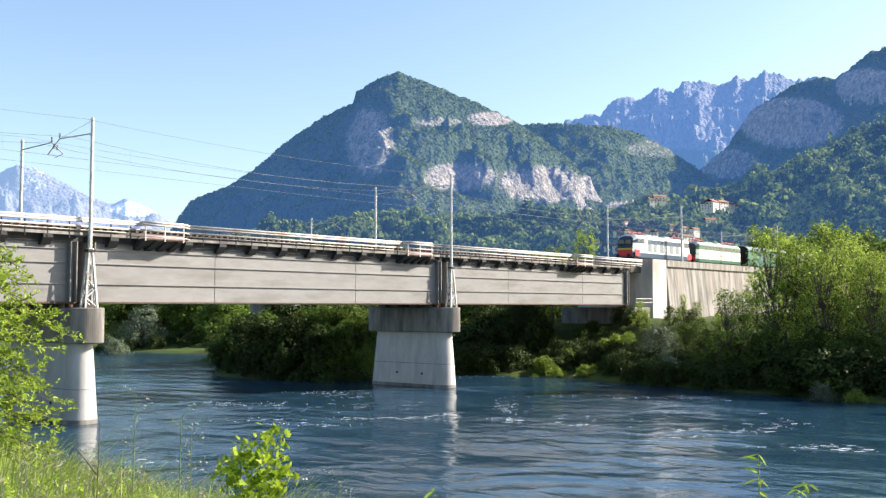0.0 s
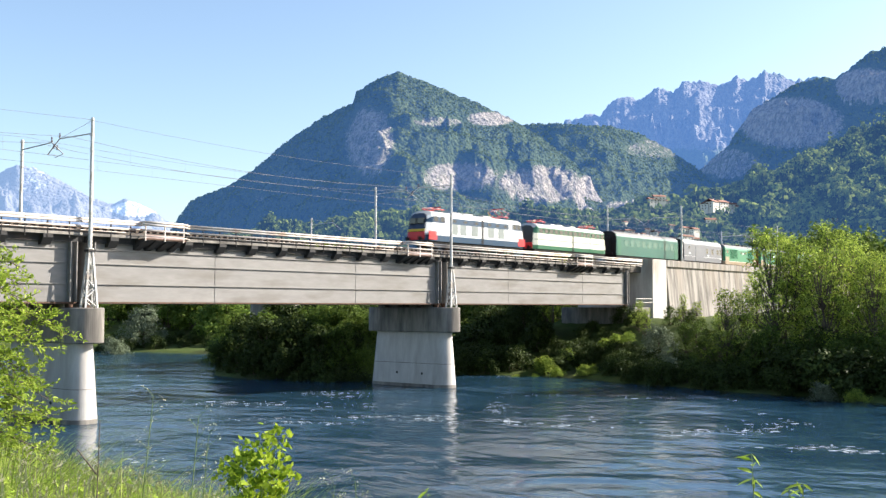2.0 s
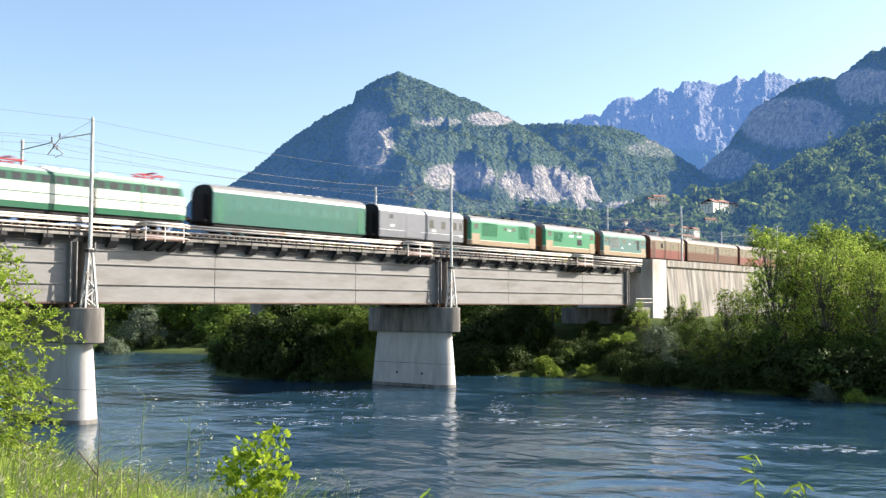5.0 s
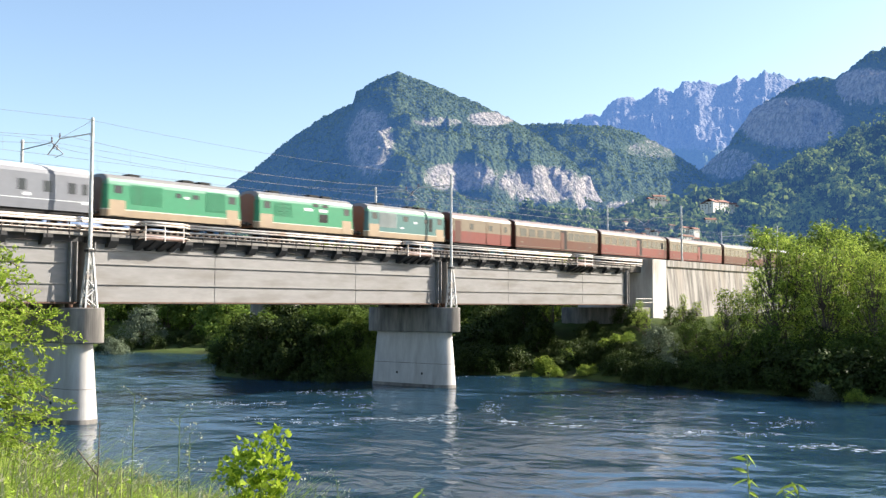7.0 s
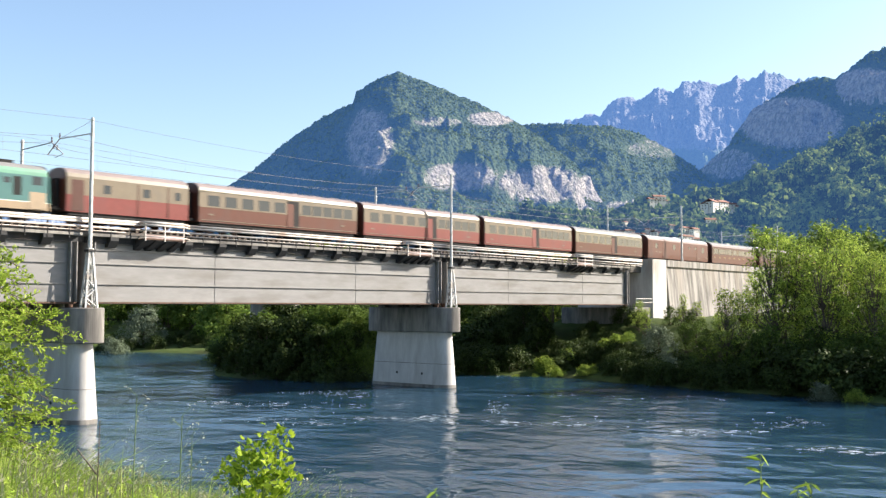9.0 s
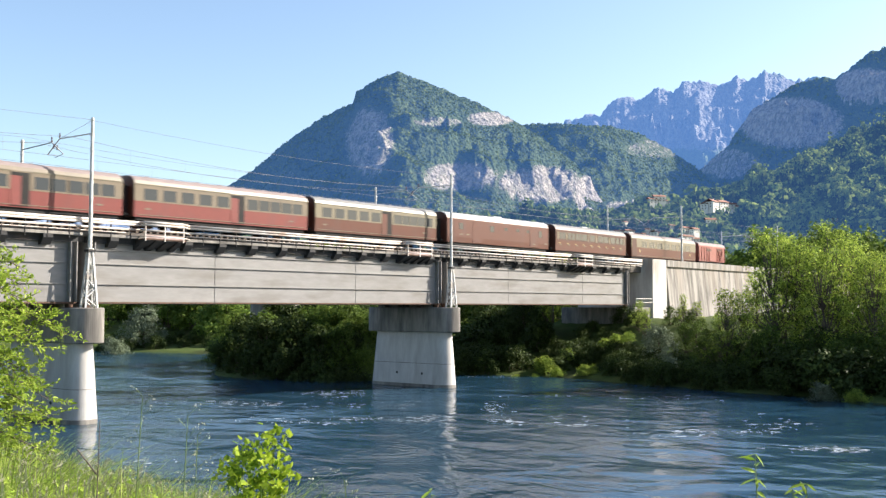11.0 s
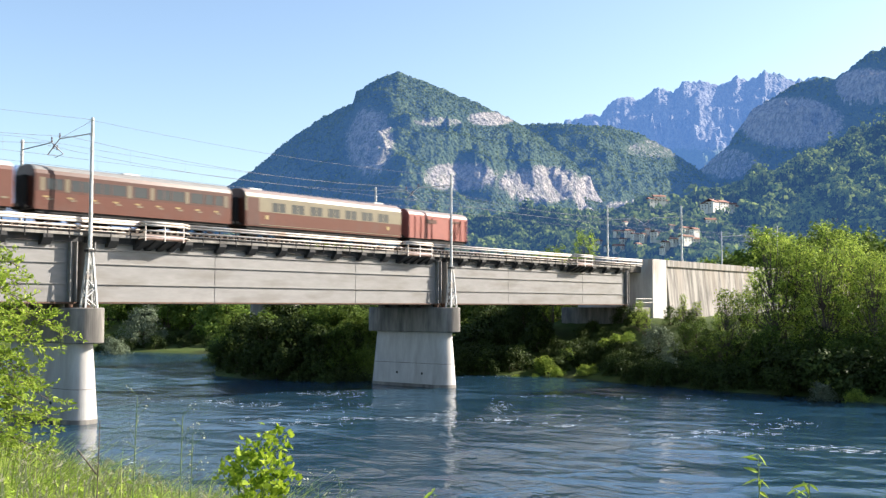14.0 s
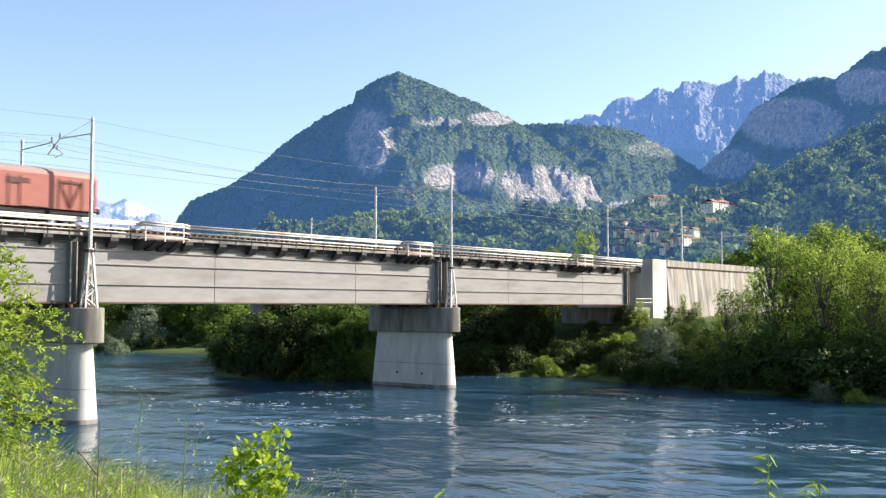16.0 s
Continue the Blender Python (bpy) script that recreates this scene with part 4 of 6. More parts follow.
def build_diesels():
    build_diesel("diesel_locomotive", "green and tan diesel locomotive with slatted panels", 194.1, 13.1, P_GREEN,
                 [("slats", 2.3, 5.2, 1.75, 3.25), ("slats", 9.3, 11.3, 1.7, 3.3), ("window", 6.4, 6.9, 2.6, 2.95), ("window", 8.0, 8.6, 2.6, 2.95), ("white", 7.2, 7.65, 2.55, 2.75)], 1)
    build_diesel("diesel_locomotive", "bright green and tan diesel locomotive with a dark side hatch", 208.6, 12.05, P_GREEN,
                 [("slats", 2.1, 4.2, 1.9, 3.1), ("white", 5.6, 6.6, 2.6, 2.85), ("white", 7.4, 8.4, 2.6, 2.85), ("dark", 7.4, 8.5, 1.65, 2.4), ("window", 6.6, 7.3, 3.0, 3.3), ("window", 7.8, 8.5, 3.0, 3.3)], 2)
    build_diesel("diesel_locomotive", "greyish teal and tan diesel locomotive with pale grilles", 222.1, 12.2, P_TEAL,
                 [("grille", 1.9, 4.4, 1.75, 3.2), ("window", 5.4, 6.1, 2.5, 3.0), ("white", 7.0, 7.5, 2.35, 2.55), ("white", 5.0, 5.5, 1.75, 1.9), ("window", 8.6, 9.1, 2.5, 2.9), ("dark", 9.3, 9.9, 1.7, 3.0)], 3)


def build_coaches():
    car = vehicle("brown_luggage_coach", "beige and faded red luggage coach with a grey roof", "railway coach", 10.6,
                  [(0.85, 2.1, P_ROSE), (2.1, 3.4, P_BEIGE)], R_ROSE, end=P_DKBROWN)
    add_windows(car, [(3.0, 3.6), (6.4, 7.0), (9.3, 9.8)], 2.35, 3.0, P_BEIGE)
    part("door", side_plate(0.4, 1.4, 0.95, 3.2, 0.012), P_DKBROWN, car)
    for x in (5.9, 8.6):
        part("door_post", side_plate(x, x + 0.09, 0.95, 3.3, 0.02), P_DKBROWN, car)
    place_in_train(car, 235.35)
    for start, length, low, high, roof, dark, label in (
            (246.9, 18.25, P_BROWN, P_BEIGE, R_ROSE, True, "chestnut brown and beige passenger coach with a recessed middle door"),
            (266.05, 18.2, P_ROSE, P_BEIGE, R_ROSE, True, "faded red-brown and beige passenger coach"),
            (285.2, 17.9, P_ROSE, P_BEIGE, R_ROSE, True, "faded red-brown and beige passenger coach"),
            (304.0, 17.2, P_BROWN, P_PALEBEIGE, R_GREY, False, "chestnut brown coach with a cream window band")):
        car = vehicle("passenger_coach", label, "railway coach", length, [(0.85, 2.12, low), (2.12, 3.4, high)], roof, end=P_DKBROWN)
        mid = length * 0.56
        add_windows(car, even(0.9, mid - 1.0, 5, 1.2) + even(mid + 1.0, length - 0.7, 5, 1.1), 2.2, 3.08, high)
        # a flat black plate holds the shade of the recessed doorway
        part("door_recess", side_plate(mid - 0.75, mid + 0.65, 0.95, 3.3, 0.010), BLACK, car, "black plate standing in for a shaded doorway")
        part("door", side_plate(mid - 0.75, mid + 0.0, 1.0, 3.05, 0.016), low, car)
        part("sill_line", side_plate(0.3, length - 0.3, 1.02, 1.07, 0.012), P_BEIGE, car)
        for x0, x1 in ((0.15, mid - 0.78), (mid + 0.68, length - 0.15)):
            part("belt_line", side_plate(x0, x1, 2.085, 2.135, 0.014), P_PALEBEIGE, car)
            part("gutter", side_plate(x0, x1, 3.36, 3.43, 0.03), P_PALEBEIGE, car)
        for x in (1.0, length - 2.2):
            part("marking", side_plate(x, x + 0.5, 1.45, 1.58, 0.008), P_BEIGE, car)
        add_roof_vents(car, [(2.0 + 2.4 * k, 0.0) for k in range(7)], 4.1, (0.2, 0.15, 0.12), roof)
        place_in_train(car, start)
    car = vehicle("brown_luggage_van", "plain brown luggage van with a whitish roof and small windows", "railway van", 19.3,
                  [(0.85, 1.45, P_BROWN), (1.45, 1.48, P_DKBROWN), (1.48, 3.4, P_BROWN)], R_WHITE, end=P_DKBROWN)
    add_windows(car, [(2.1, 2.75), (5.0, 5.6), (7.6, 8.3)], 2.3, 2.95, P_DKBROWN)
    add_windows(car, [(10.3, 10.9), (12.6, 13.2), (14.7, 15.2)], 2.6, 2.9, P_DKBROWN)
    add_windows(car, [(17.2, 17.8)], 2.2, 2.95, P_DKBROWN)
    part("door", side_plate(0.4, 1.3, 0.95, 3.2, 0.012), P_DKBROWN, car)
    part("sliding_door", side_plate(4.4, 6.2, 0.95, 3.2, 0.02, 0.01), P_BROWN, car)
    part("sliding_door", side_plate(15.3, 17.0, 0.95, 3.2, 0.02, 0.01), P_BROWN, car)
    for x, z in ((2.2, 1.7), (3.3, 1.7), (15.9, 1.25), (18.4, 1.4)):
        part("marking", side_plate(x, x + 0.5, z, z + 0.13, 0.026), P_PALEBEIGE, car)
    add_roof_vents(car, [(10.5, 0)], 4.12, (0.8, 0.4, 0.15), R_WHITE)
    place_in_train(car, 322.9)
    car = vehicle("dining_coach", "chestnut brown coach with wide windows and gilt emblems", "railway coach", 17.3,
                  [(0.85, 2.12, P_BROWN), (2.12, 3.4, P_DKBROWN)], R_GREY, end=P_DKBROWN)
    add_windows(car, [(0.9, 2.2), (2.8, 4.4), (4.6, 6.0), (6.1, 7.3), (8.0, 9.2), (10.0, 11.3), (11.4, 12.6), (13.2, 14.4), (14.6, 15.4), (15.6, 16.4)], 2.3, 3.1, P_DKBROWN)
    for x in (0.45, 2.35, 7.45, 9.45, 12.7, 16.55):
        part("pillar", side_plate(x, x + 0.3, 2.2, 3.15, 0.014), P_PALEBEIGE, car, "pale window pillar")
    for k in range(9):
        x = 0.7 + 1.85 * k
        part("emblem", side_plate(x, x + 0.4, 1.72, 1.84, 0.01), P_GILT, car)
        part("emblem", side_plate(x + 0.25, x + 0.65, 1.56, 1.68, 0.01), P_PALEBEIGE, car)
    add_roof_vents(car, [(8.5, 0)], 4.12, (0.7, 0.4, 0.14), R_WHITE)
    place_in_train(car, 343.7)
    car = vehicle("cream_coach", "cream and chestnut brown coach with seven wide windows", "railway coach", 19.75,
                  [(0.85, 2.14, P_BROWN), (2.14, 3.4, P_PALEBEIGE)], R_ROSE, end=P_DKBROWN)
    add_windows(car, even(3.0, 17.8, 7, 1.45), 2.2, 3.0, P_PALEBEIGE)
    part("door", side_plate(0.2, 1.5, 0.95, 3.3, 0.012), P_DKBROWN, car)
    part("sill_line", side_plate(1.6, 19.4, 1.0, 1.05, 0.012), P_PALEBEIGE, car)
    for x in (2.2, 17.6):
        part("marking", side_plate(x, x + 0.35, 1.5, 1.85, 0.01), P_GILT, car)
    add_roof_vents(car, [(2.0, 0), (17.6, 0)], 4.12, (0.7, 0.4, 0.16), R_WHITE)
    place_in_train(car, 362.45)
    car = vehicle("freight_van", "oxide red freight van with braced sliding doors", "freight wagon", 9.55,
                  [(0.95, 3.35, P_VANRED)], R_ROSE, end=P_VANRED, eave=3.35, crown=4.0, gangway=False)
    for k in range(11):
        x = 0.05 + 9.2 * k / 10
        part("rib", side_plate(x, x + 0.09, 1.0, 3.15, 0.05), P_VANRED, car)
    part("sliding_door", side_plate(3.6, 5.6, 1.0, 3.1, 0.06, 0.01), P_VANRED, car)
    for a, b in (((6.6, 2.9), (7.4, 1.1)), ((8.2, 2.9), (7.4, 1.1))):
        bm = bmesh.new()
        rod(bm, (a[0], -HALF - 0.05, a[1]), (b[0], -HALF - 0.05, b[1]), 0.05, sides=4)
        part("brace", bm, P_DKBROWN, car)
    part("vent_flap", side_plate(2.7, 4.3, 2.55, 2.95, 0.065), P_DKBROWN, car)
    part("vent_flap", side_plate(6.6, 8.2, 2.85, 3.0, 0.065), P_DKBROWN, car)
    place_in_train(car, 383.3)


build_blue_locomotive()
build_green_locomotive()
build_green_coach()
build_grey_van()
build_diesels()
build_coaches()


# ---- trees and shrubs ----
BARK = material("grey_brown_bark", (0.13, 0.10, 0.075), (0.07, 0.055, 0.04), 4, 0.95, bump=0.4, stretch=(1, 1, 0.3))
# one foliage in sunlit and shaded greens: light and shade put into the colour
LEAF_BRIGHT = leaf_material("sunlit_green_leaves", (0.065, 0.122, 0.020), (0.46, 0.56, 0.095), 0.5)
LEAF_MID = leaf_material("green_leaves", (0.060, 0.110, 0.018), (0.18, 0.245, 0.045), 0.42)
LEAF_DARK = leaf_material("shaded_green_leaves", (0.024, 0.042, 0.010), (0.062, 0.088, 0.018), 0.25)
LEAF_SHADE = leaf_material("half_shaded_green_leaves", (0.040, 0.075, 0.015), (0.125, 0.175, 0.032), 0.35)
LEAF_SILVER = leaf_material("silvery_willow_leaves", (0.11, 0.14, 0.08), (0.22, 0.26, 0.17), 0.35)


def leaf_cloud(rng, lobes, count, size, stretch=1.6, loose=0.3):
    """Small four-cornered leaves over the surfaces of many lobes: centre, radii."""
    lob = np.array([(*c, *r) for c, r in lobes])
    weight = (lob[:, 3] * lob[:, 4]) ** 0.9
    pick = rng.choice(len(lob), count, p=weight / weight.sum())
    # each lobe is a spray of twigs that grow out and up; the leaves sit along them
    per = 9
    twigs = rng.normal(size=(len(lob), per, 3)) + np.array([0, 0, 0.55])
    twigs /= np.linalg.norm(twigs, axis=2)[:, :, None]
    way = twigs[pick, rng.integers(per, size=count)]
    along = 0.15 + 1.15 * rng.random(count) ** 0.8
    radii = lob[pick, 3:6]
    centre = lob[pick, :3] + way * radii * along[:, None] + rng.normal(size=(count, 3)) * radii * (loose - 0.1 * along)[:, None]
    d = centre - lob[pick, :3]
    d /= np.linalg.norm(d, axis=1)[:, None] + 1e-6
    nrm = d * 0.8 + rng.normal(size=(count, 3)) * 0.55 + np.array([0, 0, 0.35])
    nrm /= np.linalg.norm(nrm, axis=1)[:, None]
    t = np.cross(nrm, rng.normal(size=(count, 3)))
    t /= np.linalg.norm(t, axis=1)[:, None]
    b = np.cross(nrm, t)
    s = (size * (0.6 + 0.8 * rng.random(count)))[:, None]
    droop = nrm * s * 0.25
    v = np.stack([centre - t * s * 0.5 * stretch, centre - b * s * 0.5 + droop, centre + t * s * 0.5 * stretch, centre + b * s * 0.5 + droop], axis=1).reshape(-1, 3)
    f = np.arange(count * 4).reshape(-1, 4)
    return v, f


def quick_mesh(name, v, f, mats):
    me = bpy.data.meshes.new(name)
    k = f.shape[1]
    me.vertices.add(len(v))
    me.vertices.foreach_set("co", np.asarray(v, dtype=np.float32).ravel())
    me.loops.add(f.size)
    me.loops.foreach_set("vertex_index", f.ravel().astype(np.int32))
    me.polygons.add(len(f))
    me.polygons.foreach_set("loop_start", (np.arange(len(f)) * k).astype(np.int32))
    me.polygons.foreach_set("loop_total", np.full(len(f), k, dtype=np.int32))
    me.update(calc_edges=True)
    for m in mats:
        me.materials.append(m)
    return me


def build_tree(name, label, category, group, seed, height, spread, trunk, leaf_mat, leaves, leaf_size, lobes_n=11, low=0.25, loose=0.3):
    """A tree or shrub of unit place: tapered trunk, limbs to each lobe, crown of leaves."""
    rng = np.random.default_rng(seed)
    tree = tagged(empty(name), label, category, group)
    lobes = []
    for k in range(lobes_n):
        a = 2.4 * k + rng.random()
        f = low + (0.92 - low) * (k + 0.5) / lobes_n
        wide = spread * (0.62 if f < 0.5 else 0.62 * (1.25 - f)) * (0.5 + 0.6 * rng.random())
        r = spread * (0.24 + 0.20 * rng.random()) * (11 / lobes_n) ** 0.4
        lobes.append(((wide * math.cos(a), wide * math.sin(a), height * f), (r, r, r * (0.65 + 0.3 * rng.random()))))
    bm = bmesh.new()
    bend = [Vector((0, 0, -0.6))]
    for k in range(1, 5):
        bend.append(Vector((rng.normal() * 0.05 * spread, rng.normal() * 0.05 * spread, height * 0.78 * k / 4)))
    for k, (p, q) in enumerate(zip(bend, bend[1:])):
        rod(bm, p, q, trunk * (1 - 0.2 * k), trunk * (0.8 - 0.2 * k), 8)
    for c, r in lobes:
        f = min(3, max(0, int(c[2] / height * 4 - 0.7)))
        p = bend[f].lerp(bend[f + 1], 0.5)
        mid = p.lerp(Vector(c), 0.55) + Vector((0, 0, -0.05 * height))
        rod(bm, p, mid, trunk * 0.4, trunk * 0.25, 4)
        rod(bm, mid, c, trunk * 0.25, trunk * 0.06, 3)
    part("trunk", bm, BARK, tree)
    v, f = leaf_cloud(rng, lobes, leaves, leaf_size, loose=loose)
    crown = new("crown", quick_mesh("crown", v, f, [leaf_mat]))
    crown.parent = tree
    return tree


def stand(tree, first, spots, seed):
    """Copies of a tree at (bearing, metres ahead, size, lift)."""
    rng = random.Random(seed)
    for k, (u, ahead, size, lift) in enumerate(spots):
        p = at((u - 784) / FOCAL * ahead, ahead, 0)
        m = Matrix.LocRotScale((p.x, p.y, ground_z(p.x, p.y) - 0.15 + lift), Euler((0, 0, rng.random() * 6.28)), Vector((size, size, size * (0.9 + 0.25 * rng.random()))))
        if k == 0 and first:
            tree.matrix_basis = m
        else:
            made = copy_thing(tree, Matrix())
            made.matrix_basis = m


def build_woods():
    bank_a = build_tree("bank_tree", "leafy bright green tree on the river bank", "tree", "trees on the river banks", 11, 9.0, 4.4, 0.14, LEAF_BRIGHT, 5600, 0.092, 72, 0.2, 0.26)
    bank_c = build_tree("bank_tree", "slender bright green tree with an open crown", "tree", "trees on the river banks", 19, 9.0, 3.1, 0.12, LEAF_BRIGHT, 4000, 0.092, 56, 0.22, 0.24)

    def on_bank(u, inland, tree_height, top):
        side = (u - 784) / FOCAL
        ahead = (93 + inland) / (AHEAD.x + ASIDE.x * side)
        p = at(side * ahead, ahead, 0)
        z_top = EYE.z + ahead * (543.5 - top) / FOCAL
        return (u, ahead, max(0.4, (z_top - ground_z(p.x, p.y)) / tree_height), 0)

    skyline = [(1250, 530), (1290, 495), (1320, 470), (1345, 440), (1365, 408), (1400, 412), (1425, 432), (1470, 398), (1500, 410), (1530, 440), (1568, 425), (1600, 420)]
    row = [on_bank(u, 10 + 5 * (k % 3), 9.3, curve_at(skyline, u) + 8 * (k % 2)) for k, u in enumerate(range(1410, 1640, 44))]
    # taller trees, out of view, added along the bank to shade its foot
    row += [on_bank(u, 12 + 4 * (k % 3), 9.3, h) for k, (u, h) in enumerate(((1690, 405), (1745, 395), (1800, 375), (1860, 365), (1930, 350), (2010, 340), (2100, 330)))]
    stand(bank_a, True, row, 1)
    stand(bank_c, True, [on_bank(u, 7 + 4 * (k % 3), 9.3, h) for k, (u, h) in enumerate(((1285, 505), (1312, 486), (1338, 462), (1366, 402), (1392, 420), (1420, 428), (1455, 412), (1476, 396), (1508, 414), (1545, 440), (1575, 428)))]
          + [(1232, 121, 0.5, 0.6), (1208, 122, 0.42, 1.5), (1272, 113, 0.6, 0)], 12)
    # leaf colour holds the shade of the lower bank
    bank_b = build_tree("bank_tree", "leafy tree on the river bank, leaves coloured dull for shade", "tree", "trees on the river banks", 12, 8.0, 4.8, 0.15, LEAF_SHADE, 4200, 0.165, 40, 0.12, 0.24)
    stand(bank_b, True, [(1365, 99, 0.68, 0), (1510, 94, 0.72, 0), (1440, 97, 0.66, 0), (1580, 92, 0.8, 0), (1300, 105, 0.5, 0), (1250, 113, 0.45, 0), (1275, 107, 0.45, 0), (1335, 100, 0.58, 0), (1480, 93, 0.6, 0), (1400, 97, 0.6, 0),
                            (1545, 92, 0.66, 0), (1205, 126, 0.34, 0), (1240, 118, 0.34, 0), (1185, 128, 0.32, 0), (1270, 112, 0.38, 0), (1225, 110, 0.3, 0), (1255, 107, 0.32, 0), (1290, 104, 0.38, 0), (1212, 116, 0.42, 0), (1232, 115, 0.42, 0), (1222, 121, 0.42, 0), (1245, 111, 0.4, 0), (1198, 113, 0.3, 0)], 2)
    # near-black leaves: the bank's shade is in their colour
    shrub = build_tree("bank_shrub", "dense shrub on the bank, leaves coloured dark for shade", "shrub", "shrubs on the river banks", 13, 3.6, 3.6, 0.08, LEAF_DARK, 2200, 0.2, 16, 0.1)
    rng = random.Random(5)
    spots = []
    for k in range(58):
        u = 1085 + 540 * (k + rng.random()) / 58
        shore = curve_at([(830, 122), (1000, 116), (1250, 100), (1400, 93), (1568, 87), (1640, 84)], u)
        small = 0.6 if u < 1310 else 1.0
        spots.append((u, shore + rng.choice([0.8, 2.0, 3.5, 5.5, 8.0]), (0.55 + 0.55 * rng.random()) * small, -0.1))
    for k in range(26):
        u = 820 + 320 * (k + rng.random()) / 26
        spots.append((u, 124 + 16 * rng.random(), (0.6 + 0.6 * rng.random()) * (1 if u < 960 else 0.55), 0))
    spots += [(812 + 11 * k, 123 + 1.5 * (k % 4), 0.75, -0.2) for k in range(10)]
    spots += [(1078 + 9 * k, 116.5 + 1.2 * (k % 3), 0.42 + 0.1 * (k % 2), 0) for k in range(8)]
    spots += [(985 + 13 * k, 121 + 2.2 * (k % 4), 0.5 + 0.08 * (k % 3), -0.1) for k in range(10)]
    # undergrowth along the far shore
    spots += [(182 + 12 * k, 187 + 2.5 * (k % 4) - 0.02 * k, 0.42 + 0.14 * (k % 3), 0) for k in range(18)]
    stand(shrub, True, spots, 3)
    # lighter leaf colour makes these shrubs look sunlit
    lit = build_tree("bank_shrub", "light green waterside shrub, leaves coloured bright for sun", "shrub", "shrubs on the river banks", 14, 2.4, 2.8, 0.06, LEAF_BRIGHT, 3500, 0.13, 14, 0.1)
    stand(lit, True, [(912, 119.5, 0.36, 0), (945, 119.0, 0.32, 0), (968, 120, 0.62, 0.2), (985, 118, 0.4, 0), (1035, 116, 0.5, 0), (1050, 117, 0.36, 0), (960, 121.5, 0.55, 0.5), (1003, 123, 0.45, 0.9), (1090, 121, 0.4, 2.2), (1070, 122, 0.4, 2.0), (1110, 120, 0.4, 2.4),
                      (1160, 112, 0.5, 0), (1510, 87.5, 0.5, 0.2), (1455, 92, 0.6, 0.5), (1140, 113, 0.4, 0)], 4)
    willow = build_tree("grey_willow", "silvery grey-green willow shrub on the bank", "shrub", "shrubs on the river banks", 15, 5.2, 4.2, 0.1, LEAF_SILVER, 4500, 0.17, 20, 0.1)
    stand(willow, True, [(258, 190, 1.3, 0.4), (1165, 114, 0.68, 0.6), (1185, 109, 0.42, 0), (205, 176, 0.9, 0), (1450, 89, 0.45, 0)], 5)
    # spit trees: dark leaves painted for shade, the next kind lighter for sun
    isle = build_tree("island_tree", "dense tree on the river spit, leaves coloured dark for shade", "tree", "trees on the river spit", 16, 8.0, 6.0, 0.17, LEAF_DARK, 5500, 0.24, 30, 0.08)
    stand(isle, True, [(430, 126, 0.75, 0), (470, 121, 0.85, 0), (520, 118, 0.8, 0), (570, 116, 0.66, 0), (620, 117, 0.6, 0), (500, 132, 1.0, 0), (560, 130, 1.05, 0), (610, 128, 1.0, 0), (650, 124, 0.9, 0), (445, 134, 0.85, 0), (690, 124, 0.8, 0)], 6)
    isle_b = build_tree("island_tree", "green tree on the river spit, leaves coloured lighter for sun", "tree", "trees on the river spit", 17, 8.5, 5.4, 0.17, LEAF_MID, 5500, 0.2, 34, 0.2)
    stand(isle_b, True, [(590, 122, 0.95, 0), (545, 123, 0.9, 0), (635, 121, 0.9, 0), (615, 119.5, 0.95, 0), (575, 120, 0.95, 0), (650, 119, 0.9, 0), (605, 116, 0.72, 0), (642, 115, 0.7, 0), (565, 118, 0.68, 0), (505, 121, 0.62, 0), (480, 128, 0.9, 0), (415, 140, 0.9, 0), (395, 152, 0.8, 0)], 7)
    stand(shrub, False, [(405, 126, 0.6, 0), (420, 122, 0.65, 0), (450, 117, 0.7, 0), (490, 114.5, 0.75, 0), (535, 112.5, 0.75, 0), (580, 111.5, 0.8, 0), (625, 112, 0.75, 0), (645, 113, 0.7, 0), (555, 114, 0.9, 0), (605, 114, 0.9, 0), (515, 116, 0.9, 0), (470, 118, 0.8, 0)], 8)
    far_row = build_tree("valley_tree", "broad green tree on the far river bank", "tree", "trees on the far bank", 18, 10.0, 8.0, 0.25, LEAF_MID, 3200, 0.4, 26, 0.12)
    spots = []
    for k in range(26):
        u = 130 + 300 * (k + rng.random()) / 26
        spots.append((u, 206 + 45 * rng.random() - 0.05 * (u - 130), 0.65 + 0.35 * rng.random(), 0))
    spots += [(u, 150 + 12 * (k % 3), 0.85, 0) for k, u in enumerate(range(700, 1010, 26))]
    stand(far_row, True, spots, 9)
    stand(bank_c, False, [(948, 152, 1.36, 0), (962, 150, 1.4, 0), (980, 146, 1.38, 0), (1000, 152, 1.34, 0), (1020, 148, 1.38, 0), (1036, 146, 1.36, 0), (1130, 128, 0.55, 0), (1143, 126, 0.42, 0)], 10)
    stand(far_row, False, [(1090, 260, 0.95, 0), (1130, 262, 1.0, 0), (1170, 250, 0.95, 0), (1215, 252, 0.9, 0), (1260, 240, 0.95, 0), (1300, 240, 1.2, 0), (1350, 230, 1.3, 2), (1400, 225, 1.4, 2), (1460, 220, 1.4, 2), (1520, 215, 1.4, 2), (1570, 215, 1.5, 2)], 11)


build_woods()


# ---- village on the slope, far woods, far bridge ----
hills = {o.name: o for o in scene.objects if o.name.startswith("backdrop_")}
HOMES = []
PLASTER = material("pale_house_plaster", (0.80, 0.76, 0.69), (0.68, 0.63, 0.56), 0.5, 0.9, vary=0.12, stain=(0.42, 0.36, 0.3), stain_scale=0.2)
TERRACOTTA = material("terracotta_roof_tiles", (0.33, 0.16, 0.11), (0.22, 0.12, 0.09), 0.8, 0.9, vary=0.2, bump=0.3)


